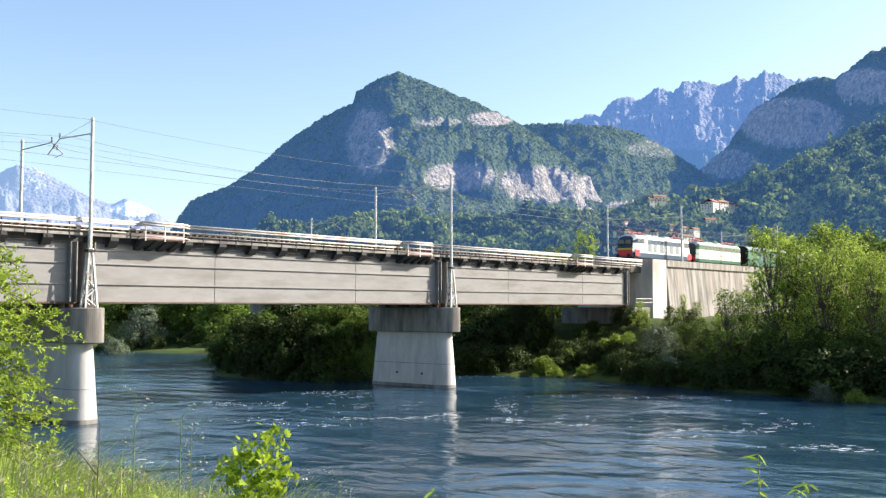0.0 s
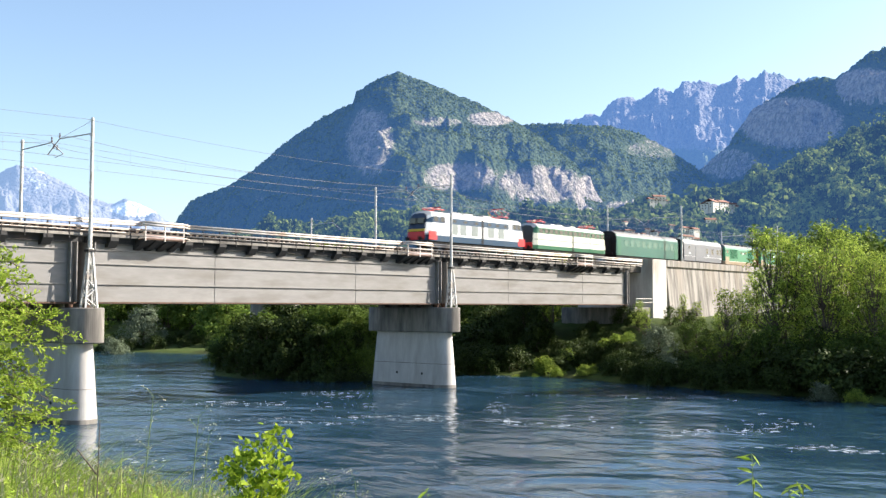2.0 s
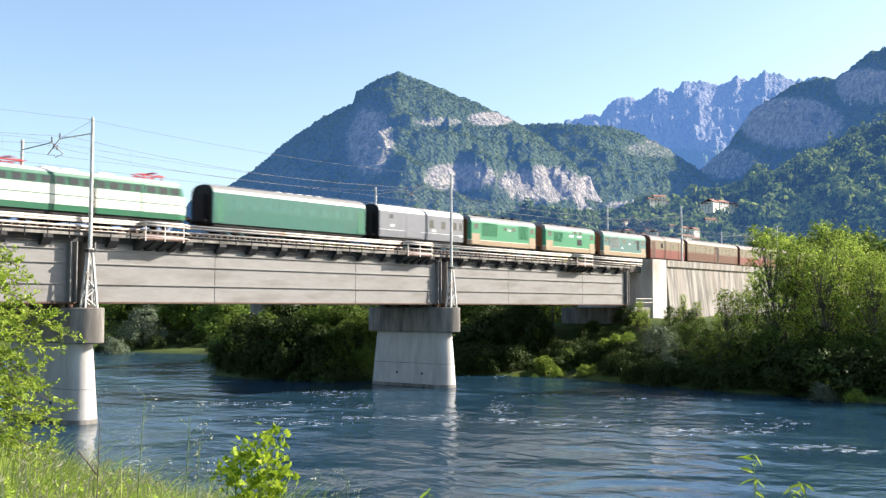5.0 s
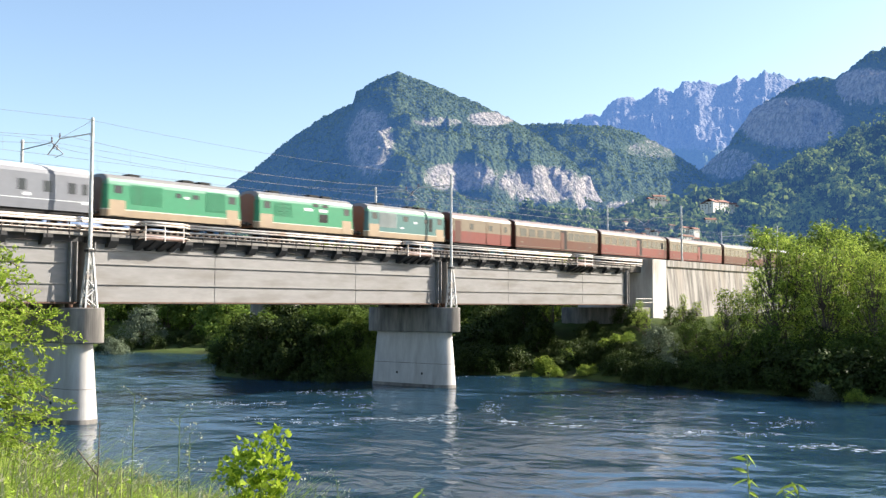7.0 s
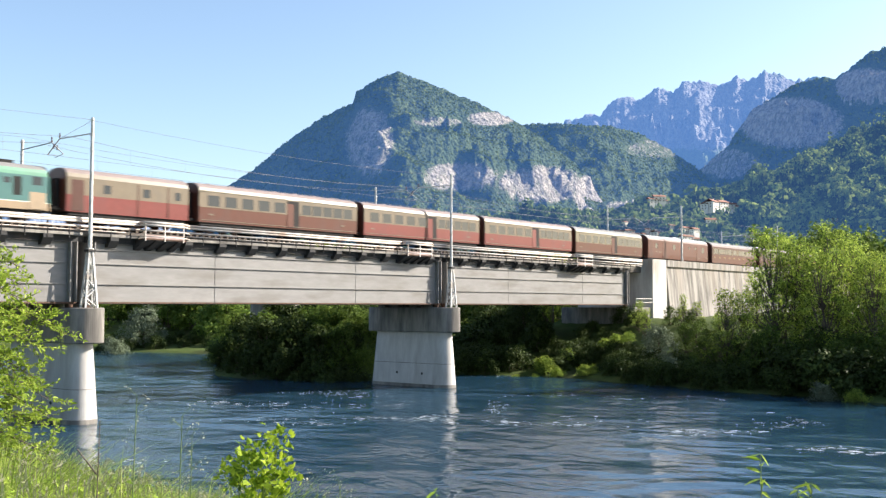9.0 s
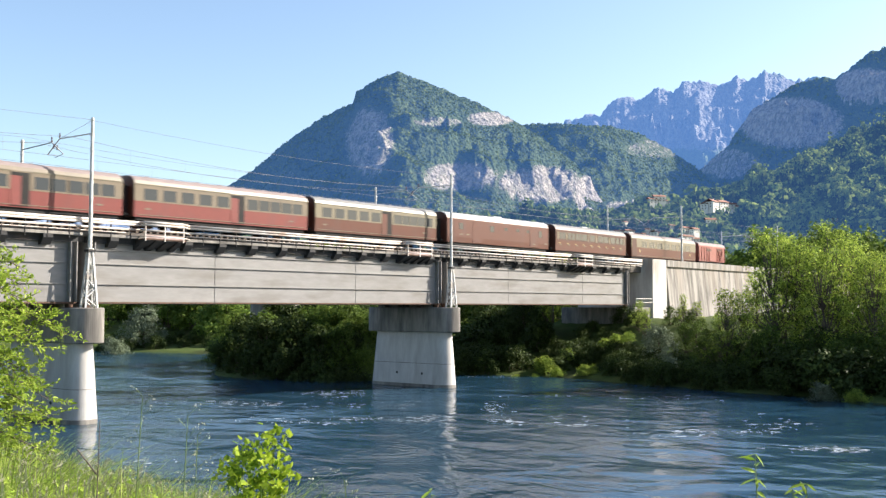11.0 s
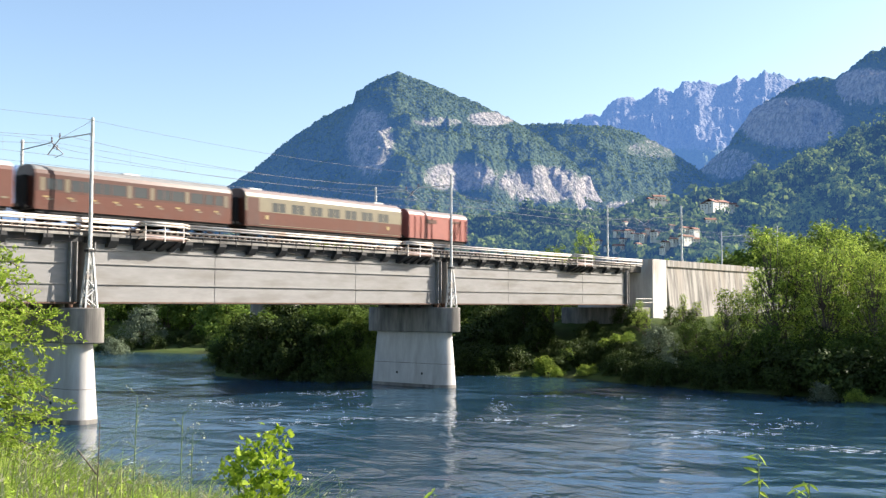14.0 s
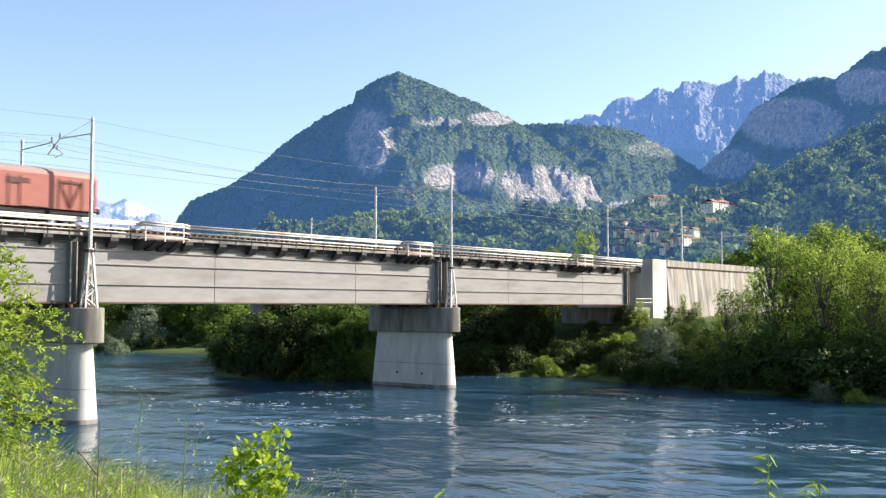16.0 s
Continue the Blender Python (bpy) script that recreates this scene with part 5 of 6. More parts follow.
def build_village():
    house = tagged(empty("house"), "pale plastered house with a terracotta roof on the slope", "house", "village houses")
    bm = bmesh.new()
    box(bm, -6, 6, -4.5, 4.5, -6, 6.2, 0.05)
    wall = part("wall", bm, PLASTER, house)
    bm = bmesh.new()
    extrude_outline(bm, [(-5.4, 6.0), (0, 8.6), (5.4, 6.0), (5.4, 6.25), (0, 8.95), (-5.4, 6.25)], -6.7, 6.7, lambda s, u, v: (s, u, v))
    roof = part("roof", bm, TERRACOTTA, house)
    bm = bmesh.new()
    box(bm, 2.2, 3.0, -0.4, 0.4, 7.0, 9.7)
    part("chimney", bm, PLASTER, roof)
    bm = bmesh.new()
    box(bm, -0.5, 0.5, -0.06, 0.06, -0.75, 0.75)
    win = bm
    me = None
    for side in (-1, 1):
        for x in (-3.8, 0, 3.8):
            for z in (1.2, 4.2):
                if me is None:
                    ob = part("window", win, GLASS, wall)
                    me = ob.data
                else:
                    ob = piece("window", me, wall, Matrix())
                ob.matrix_basis = pose(x, side * 4.5, z)
        for z in (1.2, 4.2):
            for y in (-1.8, 1.8):
                piece("window", me, wall, pose(side * 6.0, y, z, 0, 0, 90))
    rng = random.Random(8)
    spots = [(1158, 357, 800, 0.62), (1167, 354, 810, 0.7), (1180, 357, 800, 0.55), (1248, 368, 650, 0.75), (1262, 366, 650, 0.9), (1278, 366, 655, 0.9), (1294, 367, 660, 0.8), (1308, 368, 660, 0.6), (1258, 396, 560, 0.75),
             (1216, 410, 480, 0.62), (1230, 412, 480, 0.62), (1096, 413, 600, 0.5), (1115, 413, 570, 0.55), (1125, 418, 570, 0.5), (1105, 427, 560, 0.5), (1142, 421, 540, 0.62), (1160, 420, 560, 0.75), (1168, 424, 560, 0.6),
             (1190, 425, 470, 0.55), (1197, 429, 440, 0.6), (1180, 435, 440, 0.6), (1174, 444, 440, 0.55), (1216, 427, 450, 0.72), (1228, 429, 450, 0.6), (1095, 441, 480, 0.6), (1062, 430, 500, 0.5), (1052, 436, 500, 0.45), (1075, 438, 500, 0.4),
             (1130, 436, 480, 0.5), (1480, 388, 700, 0.35), (1108, 393, 700, 0.35), (1190, 400, 600, 0.4), (1148, 408, 560, 0.4)]
    from mathutils.bvhtree import BVHTree
    slopes = []
    for hill in ("backdrop_wooded_foothills", "backdrop_right_hill", "backdrop_main_mountain"):
        me = hills[hill].data
        slopes.append(BVHTree.FromPolygons([v.co for v in me.vertices], [tuple(f.vertices) for f in me.polygons]))
    for k, (u, h, ahead, size) in enumerate(spots):
        way = at((u - 784) / FOCAL, 1, (543.5 - h - 6) / FOCAL).normalized()
        hits = [q for q in (t.ray_cast(EYE, way) for t in slopes) if q[0] is not None]
        p = min(hits, key=lambda q: q[3])[0] if hits else EYE + way * ahead
        HOMES.append((p.x, p.y))
        size *= 0.78 * max(0.75, min(1.3, (p - EYE).length / 700))
        p = p + Vector((0, 0, (3.2 if h > 400 else 2.0) * size))
        m = Matrix.LocRotScale(p, Euler((0, 0, YAW - 1.57 + rng.uniform(0.1, 1.3))), Vector((size * rng.uniform(0.85, 1.5), size, size)))
        if k == 0:
            house.matrix_basis = m
        else:
            copy_thing(house, Matrix()).matrix_basis = m


build_village()


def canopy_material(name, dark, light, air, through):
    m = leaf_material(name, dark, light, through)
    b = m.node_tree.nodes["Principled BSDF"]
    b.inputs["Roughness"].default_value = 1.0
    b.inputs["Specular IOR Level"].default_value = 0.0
    # weak blue emission puts distance haze on the crowns
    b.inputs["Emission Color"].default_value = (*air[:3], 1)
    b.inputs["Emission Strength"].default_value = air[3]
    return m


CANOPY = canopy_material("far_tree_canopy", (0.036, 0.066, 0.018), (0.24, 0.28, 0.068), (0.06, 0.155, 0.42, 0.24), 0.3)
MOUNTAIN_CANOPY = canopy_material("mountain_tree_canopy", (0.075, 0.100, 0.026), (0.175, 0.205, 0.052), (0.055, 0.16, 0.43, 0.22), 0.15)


def build_canopy(name, label, hill, across, along, count, size, seed, v_range=(0.02, 0.88), mat=CANOPY, per=20):
    """Thousands of rough tree crowns over a hillside, thin where the rock lies bare."""
    rng = np.random.default_rng(seed)
    co = np.empty(len(hill.data.vertices) * 3, dtype=np.float32)
    hill.data.vertices.foreach_get("co", co)
    co = co.reshape(along + 1, across + 1, 3)
    rock = np.empty(len(hill.data.vertices), dtype=np.float32)
    hill.data.attributes["rock"].data.foreach_get("value", rock)
    rock = rock.reshape(along + 1, across + 1)
    j = (v_range[0] + (v_range[1] - v_range[0]) * rng.random(count)) * along
    i = rng.random(count) * (across - 1)
    keep = rock[j.astype(int), i.astype(int)] < 0.30 + 0.28 * rng.random(count) ** 3
    # the village stands in a clearing
    near = co[j.astype(int), i.astype(int), :2][:, None, :] - np.array([h[:2] for h in HOMES])[None]
    keep &= ~((np.linalg.norm(near, axis=2).min(axis=1) < 10) & (rng.random(count) < 0.8))
    i, j = i[keep], j[keep]
    count = len(i)
    p = co[j.astype(int), i.astype(int)] + (co[j.astype(int), i.astype(int) + 1] - co[j.astype(int), i.astype(int)]) * (i % 1)[:, None] \
        + (co[j.astype(int) + 1, i.astype(int)] - co[j.astype(int), i.astype(int)]) * (j % 1)[:, None]
    s = size * (0.45 + 0.95 * rng.random(count) ** 1.8)
    d = rng.normal(size=(count, per, 3))
    d /= np.linalg.norm(d, axis=2)[:, :, None]
    d[:, :, 2] = np.abs(d[:, :, 2]) - 0.15
    c = p[:, None, :] + d * s[:, None, None] * np.array([1, 1, 1.15]) + np.array([0, 0, 1]) * (s * 0.4)[:, None, None]
    nrm = d + rng.normal(size=d.shape) * 0.35
    t = np.cross(nrm, rng.normal(size=d.shape))
    t /= np.linalg.norm(t, axis=2)[:, :, None]
    b = np.cross(nrm, t)
    b /= np.linalg.norm(b, axis=2)[:, :, None]
    w = s[:, None, None] * (0.26 + 0.26 * rng.random((count, per, 1))) * (20 / per) ** 0.4
    v = np.stack([c - t * w, c - b * w, c + t * w, c + b * w], axis=2).reshape(-1, 3)
    f = np.arange(count * per * 4).reshape(-1, 4)
    ob = new(name, quick_mesh(name, v, f, [mat]))
    tagged(ob, label, "woods", kind="stuff")


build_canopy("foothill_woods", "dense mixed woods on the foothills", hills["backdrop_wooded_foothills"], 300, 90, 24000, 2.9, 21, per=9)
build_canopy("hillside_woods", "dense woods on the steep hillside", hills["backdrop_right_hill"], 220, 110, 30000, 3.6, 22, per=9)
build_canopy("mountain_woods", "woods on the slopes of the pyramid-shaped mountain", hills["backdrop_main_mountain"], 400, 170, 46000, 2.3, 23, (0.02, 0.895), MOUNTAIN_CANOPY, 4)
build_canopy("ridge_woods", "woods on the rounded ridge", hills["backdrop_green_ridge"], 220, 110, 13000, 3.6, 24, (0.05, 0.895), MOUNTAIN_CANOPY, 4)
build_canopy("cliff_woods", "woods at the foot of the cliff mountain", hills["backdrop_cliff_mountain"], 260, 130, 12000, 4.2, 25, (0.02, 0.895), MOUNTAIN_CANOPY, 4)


def build_far_bridge():
    br = tagged(empty("far_bridge"), "dark second railway bridge behind the first", "bridge")
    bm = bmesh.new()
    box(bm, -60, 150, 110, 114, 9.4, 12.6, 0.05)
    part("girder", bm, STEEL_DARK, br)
    for x in (96.5,):
        bm = bmesh.new()
        a, b = rounded_outline(1.5, 107, 117), rounded_outline(1.3, 107.5, 116.5)
        loft(bm, [[(x + u, v, -1) for u, v in a], [(x + u, v, 9.4) for u, v in b]])
        part("pier", bm, CONCRETE_DARK, br)
    build_mast(100.5, 108.5, 9.4, 21.4, False, -1, 20.4)


build_far_bridge()


# ---- near bank: grass, bush, weeds; foam on the river ----
BLADE = leaf_material("long_grass_blades", (0.15, 0.24, 0.028), (0.46, 0.52, 0.13), 0.42)
BUSH_LEAF = leaf_material("light_bush_leaves", (0.16, 0.26, 0.025), (0.50, 0.60, 0.10), 0.5)
SAPLING_LEAF = leaf_material("bright_sapling_leaves", (0.10, 0.19, 0.012), (0.45, 0.54, 0.05), 0.42)
STRAW = material("dry_grass_stalk", (0.50, 0.46, 0.28), (0.38, 0.35, 0.2), 6, 0.9)
GREEN_STEM = material("green_stem", (0.14, 0.20, 0.05), (0.09, 0.13, 0.03), 6, 0.7)
FLORET = leaf_material("pale_florets", (0.36, 0.34, 0.2), (0.52, 0.5, 0.36), 0.3)
FOAM = material("white_foam", (0.62, 0.66, 0.69), (0.45, 0.5, 0.54), 4, 0.6, bump=0.4)


def eye_point(u, h, ahead):
    """A place by its bearing, its rise and its distance ahead."""
    return at((u - 784) / FOCAL * ahead, ahead, EYE.z + ahead * (543.5 - h) / FOCAL)


def build_grass():
    rng = np.random.default_rng(31)
    n = 110000
    right, ahead = np.empty(n), np.empty(n)
    k = 0
    while k < n:
        a = 5.2 + 12 * rng.random() ** 1.5
        u = -40 + 560 * rng.random()
        if rng.random() > 1.15 - max(0, u - 250) / 330:
            continue
        right[k], ahead[k] = (u - 784) / FOCAL * a, a
        k += 1
    x = ASIDE.x * right + AHEAD.x * ahead
    y = ASIDE.y * right + AHEAD.y * ahead
    z = np.array([ground_z(a, b) for a, b in zip(x, y)]) - 0.03
    base = np.stack([x, y, z], axis=1)
    tuft = np.array([noise.noise((a * 1.3, b * 1.3, 2.0)) for a, b in zip(x, y)])
    tall = (0.27 + 0.55 * rng.random(n) ** 2) * (1 + 0.7 * tuft)
    tall *= 1 + 0.15 * np.clip((right / ahead * FOCAL + 784 - 270) / 150, 0, 1)
    lean = rng.normal(size=(n, 3)) * np.array([1, 1, 0]) * (0.55 * tall)[:, None]
    side = np.cross(lean + 1e-4, np.array([0, 0, 1.0]))
    side /= np.linalg.norm(side, axis=1)[:, None]
    w = (0.0035 + 0.0065 * rng.random(n))[:, None]
    up = np.stack([np.zeros(n), np.zeros(n), tall], axis=1)
    p0, p1, p2 = base, base + up * 0.6 + lean * 0.35, base + up * 0.95 + lean * 1.25
    v = np.stack([p0 - side * w, p0 + side * w, p1 + side * w * 0.8, p1 - side * w * 0.8, p2], axis=1).reshape(-1, 3)
    i = (np.arange(n) * 5)[:, None]
    quads = np.concatenate([i + 0, i + 1, i + 2, i + 3], axis=1)
    # the tips are narrow four-cornered ends
    tips = np.concatenate([i + 3, i + 2, i + 4, i + 4], axis=1)
    tri = np.concatenate([quads[:, [0, 1, 2]], quads[:, [0, 2, 3]], tips[:, :3]])
    ob = new("grass", quick_mesh("grass", v, tri, [BLADE]))
    tagged(ob, "tall sunlit meadow grass on the near bank", "grass", kind="stuff")
    # seed heads
    bm_v, bm_f = [], []
    for k in range(1100):
        u, a = -20 + 520 * rng.random(), 6 + 8 * rng.random()
        p = at((u - 784) / FOCAL * a, a, 0)
        g = ground_z(p.x, p.y)
        h = 0.55 + 0.4 * rng.random()
        dx, dy = rng.normal() * 0.12, rng.normal() * 0.12
        a0, b0 = Vector((p.x, p.y, g)), Vector((p.x + dx, p.y + dy, g + h))
        s = Vector((ASIDE.x, ASIDE.y, 0)) * 0.003
        i0 = len(bm_v)
        bm_v += [a0 - s, a0 + s, b0 + s, b0 - s]
        bm_f.append((i0, i0 + 1, i0 + 2, i0 + 3))
        for q in range(7):
            c = b0 + Vector((dx * 3.0, dy * 3.0, 1.0 - 0.16 * q)) * (0.022 * q) - Vector((0, 0, 0.02))
            e = Vector((rng.normal(), rng.normal(), 0.4)) * 0.014
            i0 = len(bm_v)
            bm_v += [c - e, c + s * 2, c + e + Vector((0, 0, 0.012)), c - s * 2]
            bm_f.append((i0, i0 + 1, i0 + 2, i0 + 3))
    ob = new("grass_seed_heads", quick_mesh("grass_seed_heads", np.array([tuple(q) for q in bm_v]), np.array(bm_f), [STRAW]))
    tagged(ob, "dry seed heads standing above the grass", "grass", kind="stuff")


build_grass()


def leaves_at(rng, spots, size, slender, mat, name, parent, lobed=False):
    """Folded leaves, one at each spot (place, way); lobed ones have five points."""
    v, f = [], []
    for p, way in spots:
        d = (Vector(way) + Vector(rng.normal(size=3)) * 0.35).normalized()
        nrm = (Vector((0, 0, 1)) + Vector(rng.normal(size=3)) * 0.6)
        b = d.cross(nrm)
        if b.length < 1e-3:
            continue
        b.normalize()
        nrm = b.cross(d)
        s = size * (0.65 + 0.6 * rng.random())
        if lobed:
            outline = [(0, 0), (0.12, 0.30), (0.30, 0.52), (0.42, 0.30), (0.62, 0.46), (0.70, 0.22), (1.0, 0.0)]
        else:
            outline = [(0, 0), (0.3, 0.5 / slender), (0.65, 0.42 / slender), (1.0, 0.0)]
        for q in (-1, 1):
            i0 = len(v)
            pts = [Vector(p) + d * s * a + b * s * w * q + nrm * s * (0.22 * w - 0.12 * a * a) for a, w in outline]
            v += pts
            f.append((i0, len(outline), q))
    me = bpy.data.meshes.new(name)
    me.from_pydata([tuple(q) for q in v], [], [tuple(range(i, i + n)) for i, n, q in f])
    me.materials.append(mat)
    ob = new(name, me)
    ob.parent = parent
    return ob


def build_bush():
    """A bush whose branches arch out over the bank; feathered leaves of paired leaflets hang from the twigs."""
    rng = np.random.default_rng(41)
    root = eye_point(-150, 850, 10.5)
    root.z = ground_z(root.x, root.y) - 0.1
    bush = tagged(empty("bush"), "light green leafy bush on the near bank", "shrub")
    ends = [(32, 472, 10.4), (-10, 462, 10.8), (10, 515, 10.0), (52, 535, 10.2), (96, 572, 10.3), (118, 592, 10.2), (70, 612, 10.0), (40, 575, 10.6), (18, 560, 9.8), (30, 655, 9.8), (72, 672, 10.0), (88, 705, 10.3), (104, 742, 9.8), (62, 740, 10.4),
            (20, 715, 9.7), (-10, 640, 10.8), (-10, 590, 10.9), (10, 770, 9.6), (60, 785, 9.9), (-20, 690, 10.4), (38, 505, 10.6), (8, 625, 10.2), (40, 700, 10.6), (-5, 740, 9.5), (30, 800, 9.7), (90, 800, 10.2), (0, 480, 10.2)]
    bm = bmesh.new()
    spots = []
    away = Vector((ASIDE.x, ASIDE.y, 0))
    for u, h, a in ends:
        e = eye_point(u, h, a)
        knee = e - away * (0.75 + 0.25 * rng.random()) + Vector((0, 0, 0.10 + 0.25 * rng.random()))
        rod(bm, root, knee, 0.022, 0.011, 6)
        top = knee.lerp(e, 0.5) + Vector((0, 0, 0.10))
        rod(bm, knee, top, 0.011, 0.007, 5)
        rod(bm, top, e, 0.007, 0.003, 5)
        for k in range(30):
            f = k / 29
            c = knee.lerp(top, f * 2) if f < 0.5 else top.lerp(e, f * 2 - 1)
            way = ((e - knee).normalized() * 0.8 + Vector(rng.normal(size=3)) * 0.75 + Vector((0, 0, 0.15))).normalized()
            long = 0.16 + 0.14 * rng.random()
            tip = c + way * long - Vector((0, 0, 0.05))
            rod(bm, c, tip, 0.003, 0.0015, 3)
            side = way.cross(Vector((0, 0, 1)) + Vector(rng.normal(size=3)) * 0.3).normalized()
            for q in range(7):
                g = c.lerp(tip, 0.2 + 0.8 * q / 6)
                spots += [(g, side + way * 0.5), (g, way * 0.5 - side)]
            spots.append((tip, way))
    part("stem", bm, BARK, bush)
    leaves_at(rng, spots, 0.054, 2.2, BUSH_LEAF, "foliage", bush)


build_bush()


def build_herbs():
    """Broad low herbs among the grass."""
    rng = np.random.default_rng(47)
    lobes = []
    for k in range(300):
        a = 5.3 + 9 * rng.random()
        u = -30 + 470 * rng.random() ** 1.1
        p = at((u - 784) / FOCAL * a, a, 0)
        r = 0.12 + 0.16 * rng.random()
        lobes.append(((p.x, p.y, ground_z(p.x, p.y) + 0.12 + 0.3 * rng.random()), (r, r, r * 1.3)))
    v, f = leaf_cloud(rng, lobes, 22000, 0.036, 2.0)
    tagged(new("bank_herbs", quick_mesh("bank_herbs", v, f, [BUSH_LEAF])), "low leafy herbs among the grass", "herbs", kind="stuff")
    lobes = []
    for x in (60.5, 61.6, 62.8, 63.9, 65.2, 66.0, 67.3, 101.2, 101.9, 102.6, 103.2):
        r = 0.14 + (0.2 if x > 90 else 0.1) * rng.random()
        lobes.append(((x, WALK_Y + 0.35, 13.75 + (0.35 if x > 90 else 0.1)), (r * 1.4, r, r * (1.8 if x > 90 else 1.0))))
    v, f = leaf_cloud(rng, lobes, 1500, 0.07, 1.8)
    tagged(new("walkway_weeds", quick_mesh("walkway_weeds", v, f, [LEAF_BRIGHT])), "small green weeds growing on the bridge walkway", "weeds", kind="stuff")


build_herbs()
SWAYING = []


def build_sapling():
    rng = np.random.default_rng(43)
    foot = eye_point(450, 882, 5.6)
    foot.z = ground_z(foot.x, foot.y) - 0.03
    thing = tagged(empty("sapling", Matrix.Translation(foot)), "bright green broad-leaved sapling on the bank", "sapling")
    bm = bmesh.new()
    spots = []
    for u, h, a in ((487, 775, 5.6), (470, 800, 5.5), (445, 795, 5.7), (430, 815, 5.5), (465, 830, 5.4), (490, 822, 5.6), (420, 845, 5.6), (450, 858, 5.4), (485, 862, 5.5), (405, 838, 5.7), (440, 880, 5.5), (475, 890, 5.6), (500, 845, 5.6)):
        e = eye_point(u, h, a) - foot
        mid = e * 0.5 + Vector((0, 0, 0.1))
        rod(bm, (0, 0, 0), mid, 0.008, 0.006, 5)
        rod(bm, mid, e, 0.006, 0.003, 5)
        for q in range(38):
            spots.append((e + Vector(rng.normal(size=3)) * 0.038, (e - mid).normalized() + Vector(rng.normal(size=3)) * 0.8))
    part("stem", bm, GREEN_STEM, thing)
    leaves_at(rng, spots, 0.042, 1.0, SAPLING_LEAF, "foliage", thing, lobed=True)
    SWAYING.append((thing, foot.copy(), 1.15, [(0, 0), (1.5, 2), (3.5, 3), (5, 0), (7, 1), (9, 5), (10.5, 2), (12.5, 3), (14.5, 4), (16, 0)], 5.6))


def build_weed(name, label, u, h_top, ahead, leafy, seed, sway):
    """A tall weed: stem, lance leaves or florets."""
    rng = np.random.default_rng(seed)
    foot = eye_point(u, 900, ahead)
    foot.z = ground_z(foot.x, foot.y) - 0.03
    top = eye_point(u, h_top, ahead) - foot
    thing = tagged(empty(name, Matrix.Translation(foot)), label, "weed")
    bm = bmesh.new()
    bend = Vector(rng.normal(size=3)) * 0.03
    mid = top * 0.55 + Vector((bend.x, bend.y, 0))
    rod(bm, (0, 0, 0), mid, 0.006, 0.005, 6)
    rod(bm, mid, top, 0.005, 0.002, 6)
    spots = []
    for k in range(26 if leafy else 12):
        f = 0.45 + 0.55 * k / (25 if leafy else 11)
        c = mid.lerp(top, (f - 0.45) / 0.55)
        way = Vector((rng.normal(), rng.normal(), 0.25)).normalized()
        if leafy:
            spots += [(c, way - Vector((0, 0, 0.7))), (c, -way)] if k % 2 else [(c, way - Vector((0, 0, 0.3)))]
        else:
            e = c + way * 0.06 + Vector((0, 0, 0.05))
            rod(bm, c, e, 0.0018, 0.0012, 4)
            spots += [(e + Vector(rng.normal(size=3)) * 0.015, way + Vector(rng.normal(size=3))) for q in range(6)]
    part("stem", bm, GREEN_STEM, thing)
    leaves_at(rng, spots, 0.085 if leafy else 0.013, 4.6 if leafy else 1.4, BUSH_LEAF if leafy else FLORET, "foliage", thing)
    SWAYING.append((thing, foot.copy(), top.length, sway, ahead))


def build_bare_stalk():
    stalk = tagged(empty("bare_stalk"), "thin dark dead stalk in the grass", "dead stalk")
    foot, top = eye_point(176, 905, 6.4), eye_point(182, 742, 6.4)
    bm = bmesh.new()
    rod(bm, foot - Vector((0, 0, 0.5)), top, 0.006, 0.003, 6)
    part("stem", bm, BARK, stalk)
    bm = bmesh.new()
    rod(bm, eye_point(178, 836, 6.4), eye_point(143, 792, 6.3), 0.006, 0.004, 6)
    part("twig", bm, BARK, stalk)


build_bare_stalk()
build_sapling()
SLOW = [(0, 0), (1.5, -8), (3.5, -18), (5, -8), (7, -20), (9, 4), (10.5, -6), (12.5, 0), (14.5, 0), (16, 18)]
build_weed("tall_weed", "tall green weed with narrow leaves on the bank", 1336, 800, 5.0, True, 51, SLOW)
build_weed("tall_weed", "low green weed with narrow leaves on the bank", 1425, 852, 4.8, True, 52, SLOW)
build_weed("tall_weed", "low green weed with narrow leaves on the bank", 1400, 862, 4.9, True, 57, SLOW)
build_weed("tall_weed", "low green weed with narrow leaves on the bank", 768, 864, 5.2, True, 53, SLOW)
FAST = [(0, -5), (1.5, 30), (3.5, -2), (5, 10), (7, -8), (9, -4), (10.5, 6), (12.5, 4), (14.5, -4), (16, 4)]
build_weed("flowering_grass", "thin stalk with pale seed florets", 330, 735, 6.2, False, 54, FAST)
build_weed("flowering_grass", "thin stalk with pale seed florets", 348, 768, 6.0, False, 58, FAST)
build_weed("flowering_grass", "thin stalk with pale seed florets", 605, 845, 5.6, False, 55, FAST)
build_weed("flowering_grass", "thin stalk with pale seed florets", 250, 700, 7.0, False, 56, FAST)
build_weed("flowering_grass", "thin stalk with pale seed florets", 570, 856, 5.4, False, 59, FAST)

FLOATING = []


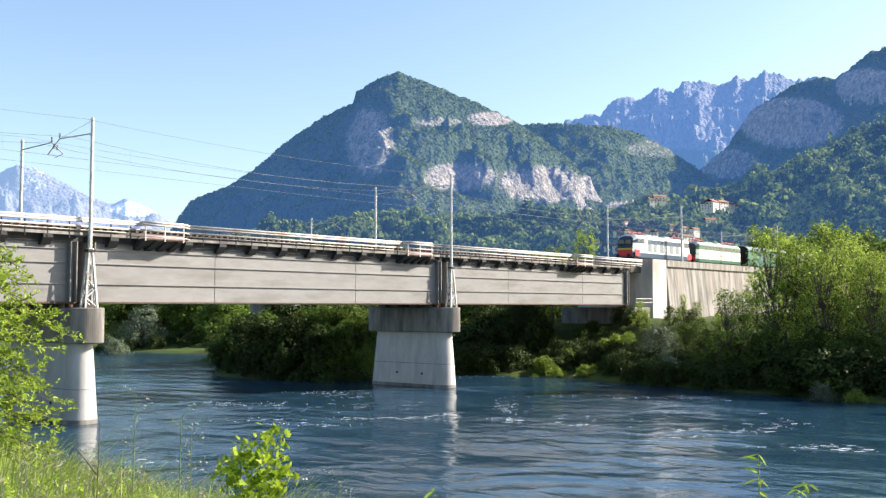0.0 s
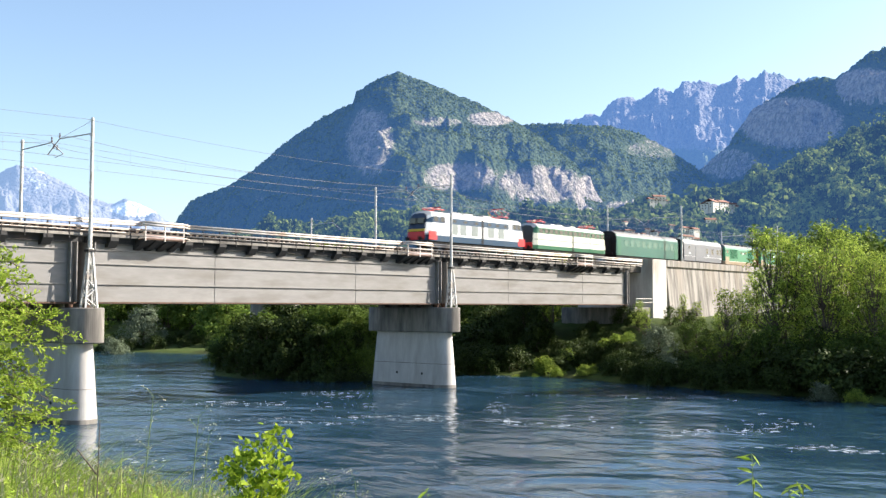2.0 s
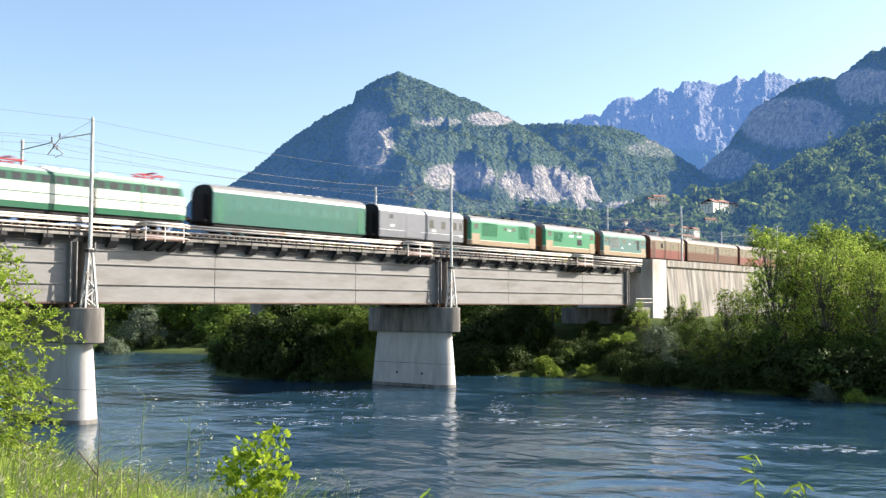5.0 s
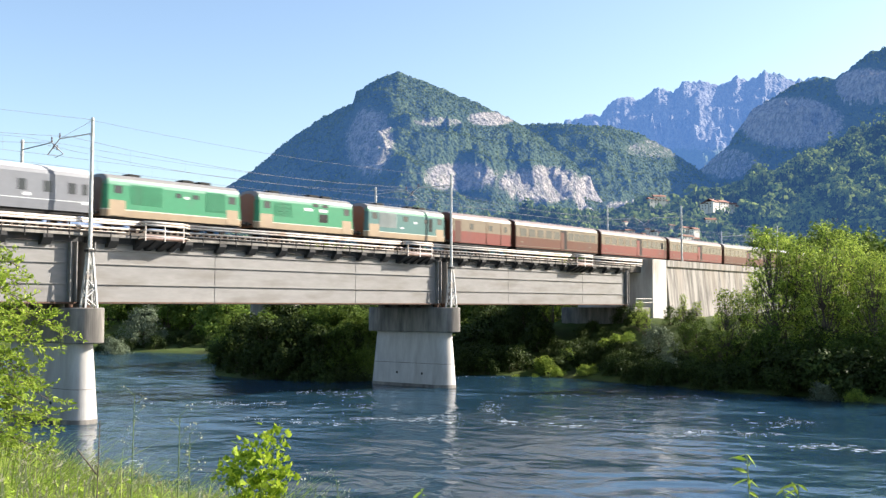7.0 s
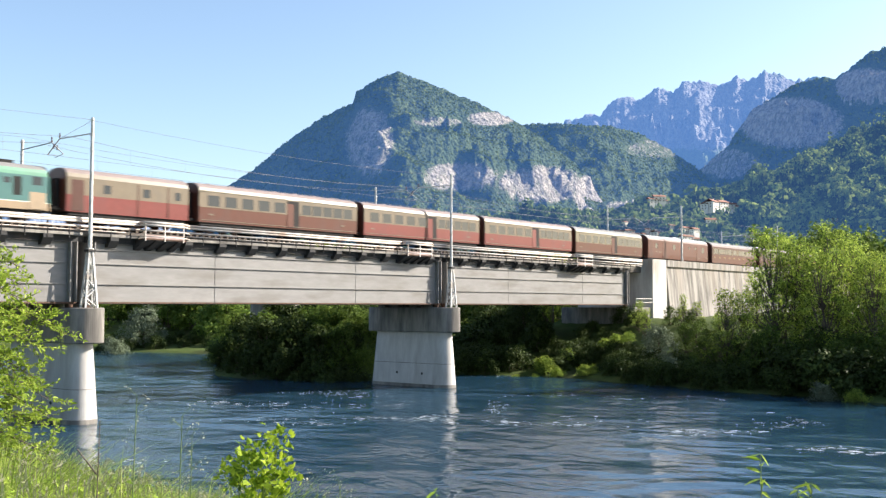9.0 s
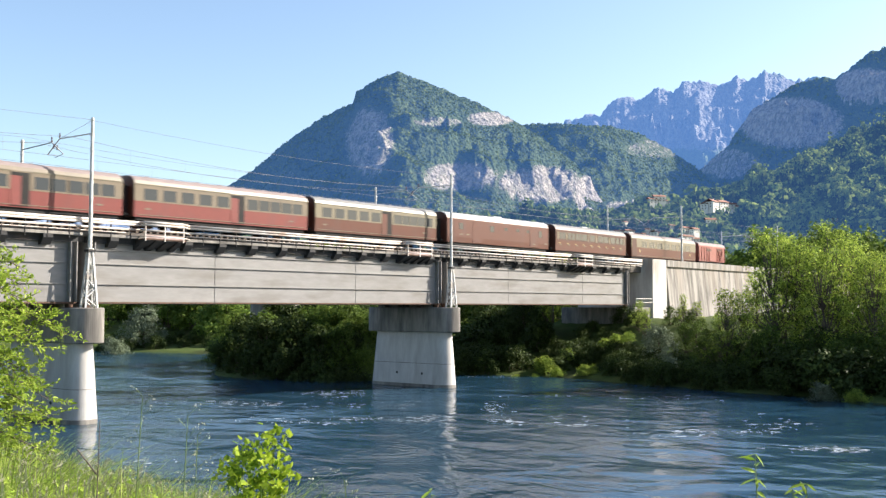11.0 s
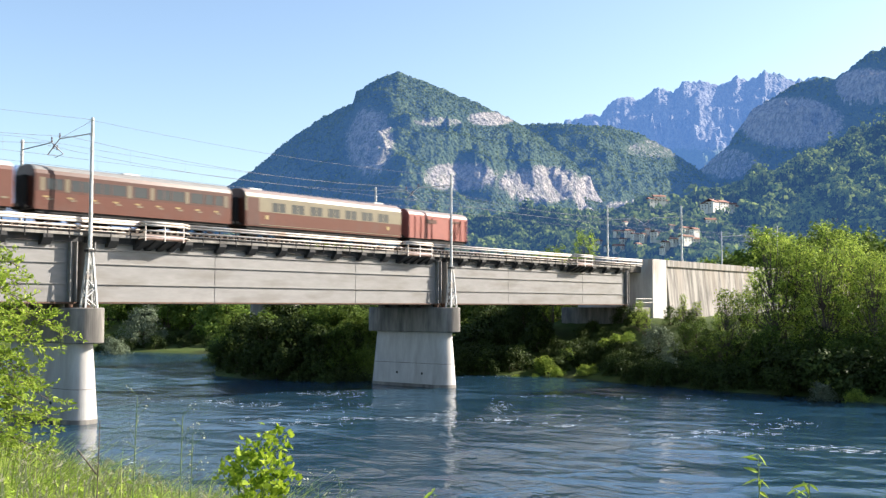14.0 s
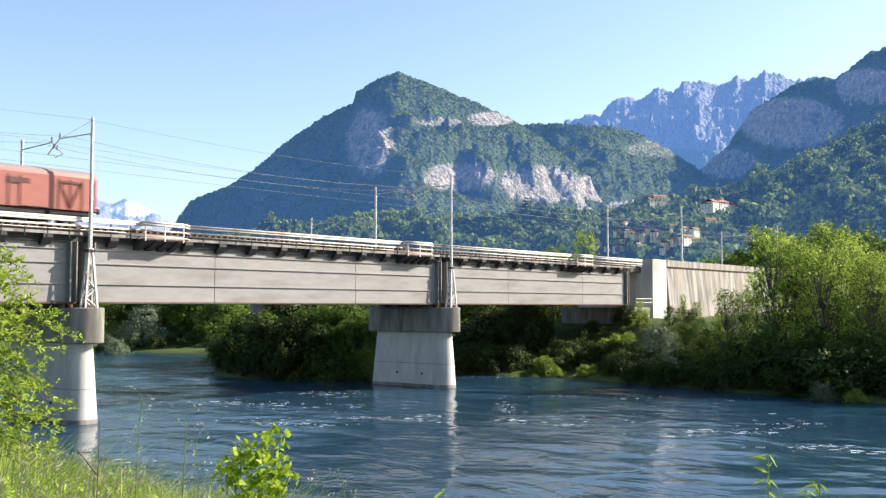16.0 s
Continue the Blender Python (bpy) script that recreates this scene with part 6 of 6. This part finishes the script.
def build_foam():
    rng = np.random.default_rng(61)
    for u, h, wide, deep, count in ((400, 712, 70, 4, 60), (470, 714, 40, 4, 40), (560, 693, 55, 4, 70), (625, 697, 45, 5, 70), (540, 748, 60, 3, 45), (650, 738, 70, 3, 60), (730, 741, 45, 4, 60), (770, 735, 30, 3, 30),
                                    (880, 722, 25, 12, 60), (895, 742, 25, 5, 45), (1000, 750, 50, 3, 40), (960, 700, 60, 3, 35), (1120, 703, 70, 3, 30), (860, 666, 50, 3, 40), (1180, 768, 60, 4, 30), (1250, 762, 45, 3, 35),
                                    (1390, 750, 50, 8, 60), (1440, 790, 60, 4, 60), (1510, 796, 40, 5, 30), (1320, 765, 45, 3, 30), (700, 715, 60, 6, 40), (600, 718, 80, 8, 40), (470, 742, 60, 6, 30), (1060, 735, 60, 12, 25), (1220, 705, 60, 4, 18), (240, 690, 60, 8, 22), (300, 662, 60, 6, 14), (245, 815, 30, 5, 20)):
        v, f = [], []
        home = None
        for k in range(int(count * 0.6)):
            uu, hh = u + rng.normal() * wide * 0.7, h + rng.normal() * deep * 0.6
            far = EYE.z * FOCAL / (hh - 543.5)
            p = at((uu - 784) / FOCAL * far, far, 0)
            home = home or p
            a = rng.normal() * 0.25 + YAW - 1.57
            long, thin = 0.05 + 0.42 * rng.random() ** 3, 0.012 + 0.05 * rng.random() ** 2
            d, e = Vector((math.cos(a), math.sin(a), 0)), Vector((-math.sin(a), math.cos(a), 0))
            i0 = len(v)
            for t in range(8):
                q = 2 * math.pi * t / 8
                w = 0.7 + 0.6 * rng.random()
                v.append(p - home + d * long * math.cos(q) * w + e * thin * math.sin(q) * w * 2)
            v.append(p - home + Vector((0, 0, 0.006)))
            f += [(i0 + t, i0 + (t + 1) % 8, i0 + 8) for t in range(8)]
        ob = new("foam_streak", quick_mesh("foam_streak", np.array([tuple(q) for q in v]), np.array(f), [FOAM]))
        ob.matrix_basis = Matrix.Translation((home.x, home.y, 0.015))
        tagged(ob, "broken streak of white foam on the current", "foam", "foam streaks", "stuff")
        FLOATING.append((ob, home.copy(), int(rng.integers(1000))))


build_foam()


BUG_GREY = material("greyish_insect_shell", (0.55, 0.6, 0.68), (0.45, 0.5, 0.58), 40, 0.5)


def build_insect():
    """A small dark flier that crosses the sky once."""
    bug = tagged(empty("insect"), "small dark flying insect", "insect")
    bm = bmesh.new()
    bmesh.ops.create_icosphere(bm, subdivisions=2, radius=1, matrix=Matrix.Diagonal((0.007, 0.0026, 0.0022, 1)))
    part("body", bm, BUG_GREY, bug)
    for s in (-1, 1):
        bm = bmesh.new()
        bmesh.ops.create_icosphere(bm, subdivisions=1, radius=1, matrix=Matrix.Translation((0, s * 0.005, 0.002)) @ Matrix.Diagonal((0.003, 0.006, 0.0005, 1)))
        part("wing", bm, BUG_GREY, bug)
    return bug


flier = build_insect()


# ---- what moves ----
def travelled(t):
    """Metres that the train has gone."""
    return 21.72 * t + 0.0362 * t * t - 0.000994 * t ** 3


def motions():
    for car, start in TRAIN:
        walk(car, [(t, pose(start - travelled(t), TRACK_Y, RAIL_Z)) for t in (0, 2, 4, 6, 8, 10, 12, 14, 16)])
    # plants lean in the breeze
    for thing, foot, tall, rows, ahead in SWAYING:
        walk(thing, [(t, Matrix.Translation(foot) @ Matrix.Rotation(s * ahead / FOCAL / tall, 4, AHEAD)) for t, s in rows])
    # foam rides the standing waves
    for ob, home, seed in FLOATING:
        rng = random.Random(seed)
        walk(ob, [(t, pose(home.x + rng.uniform(-0.7, 0.7), home.y + rng.uniform(-0.7, 0.7), 0.015, 0, 0, rng.uniform(-3, 3))) for t in range(17)])
    walk(river, [(0, pose(60, 60, 0)), (16, pose(66, 48, 0))])
    a, b, c = eye_point(1000, -60, 2.2), eye_point(1100, 50, 2.2), eye_point(1200, -40, 2.2)
    walk(flier, [(0, Matrix.Translation(a)), (3.33, Matrix.Translation(a)), (3.5, Matrix.Translation(b)), (3.67, Matrix.Translation(c)), (16, Matrix.Translation(c))])


motions()
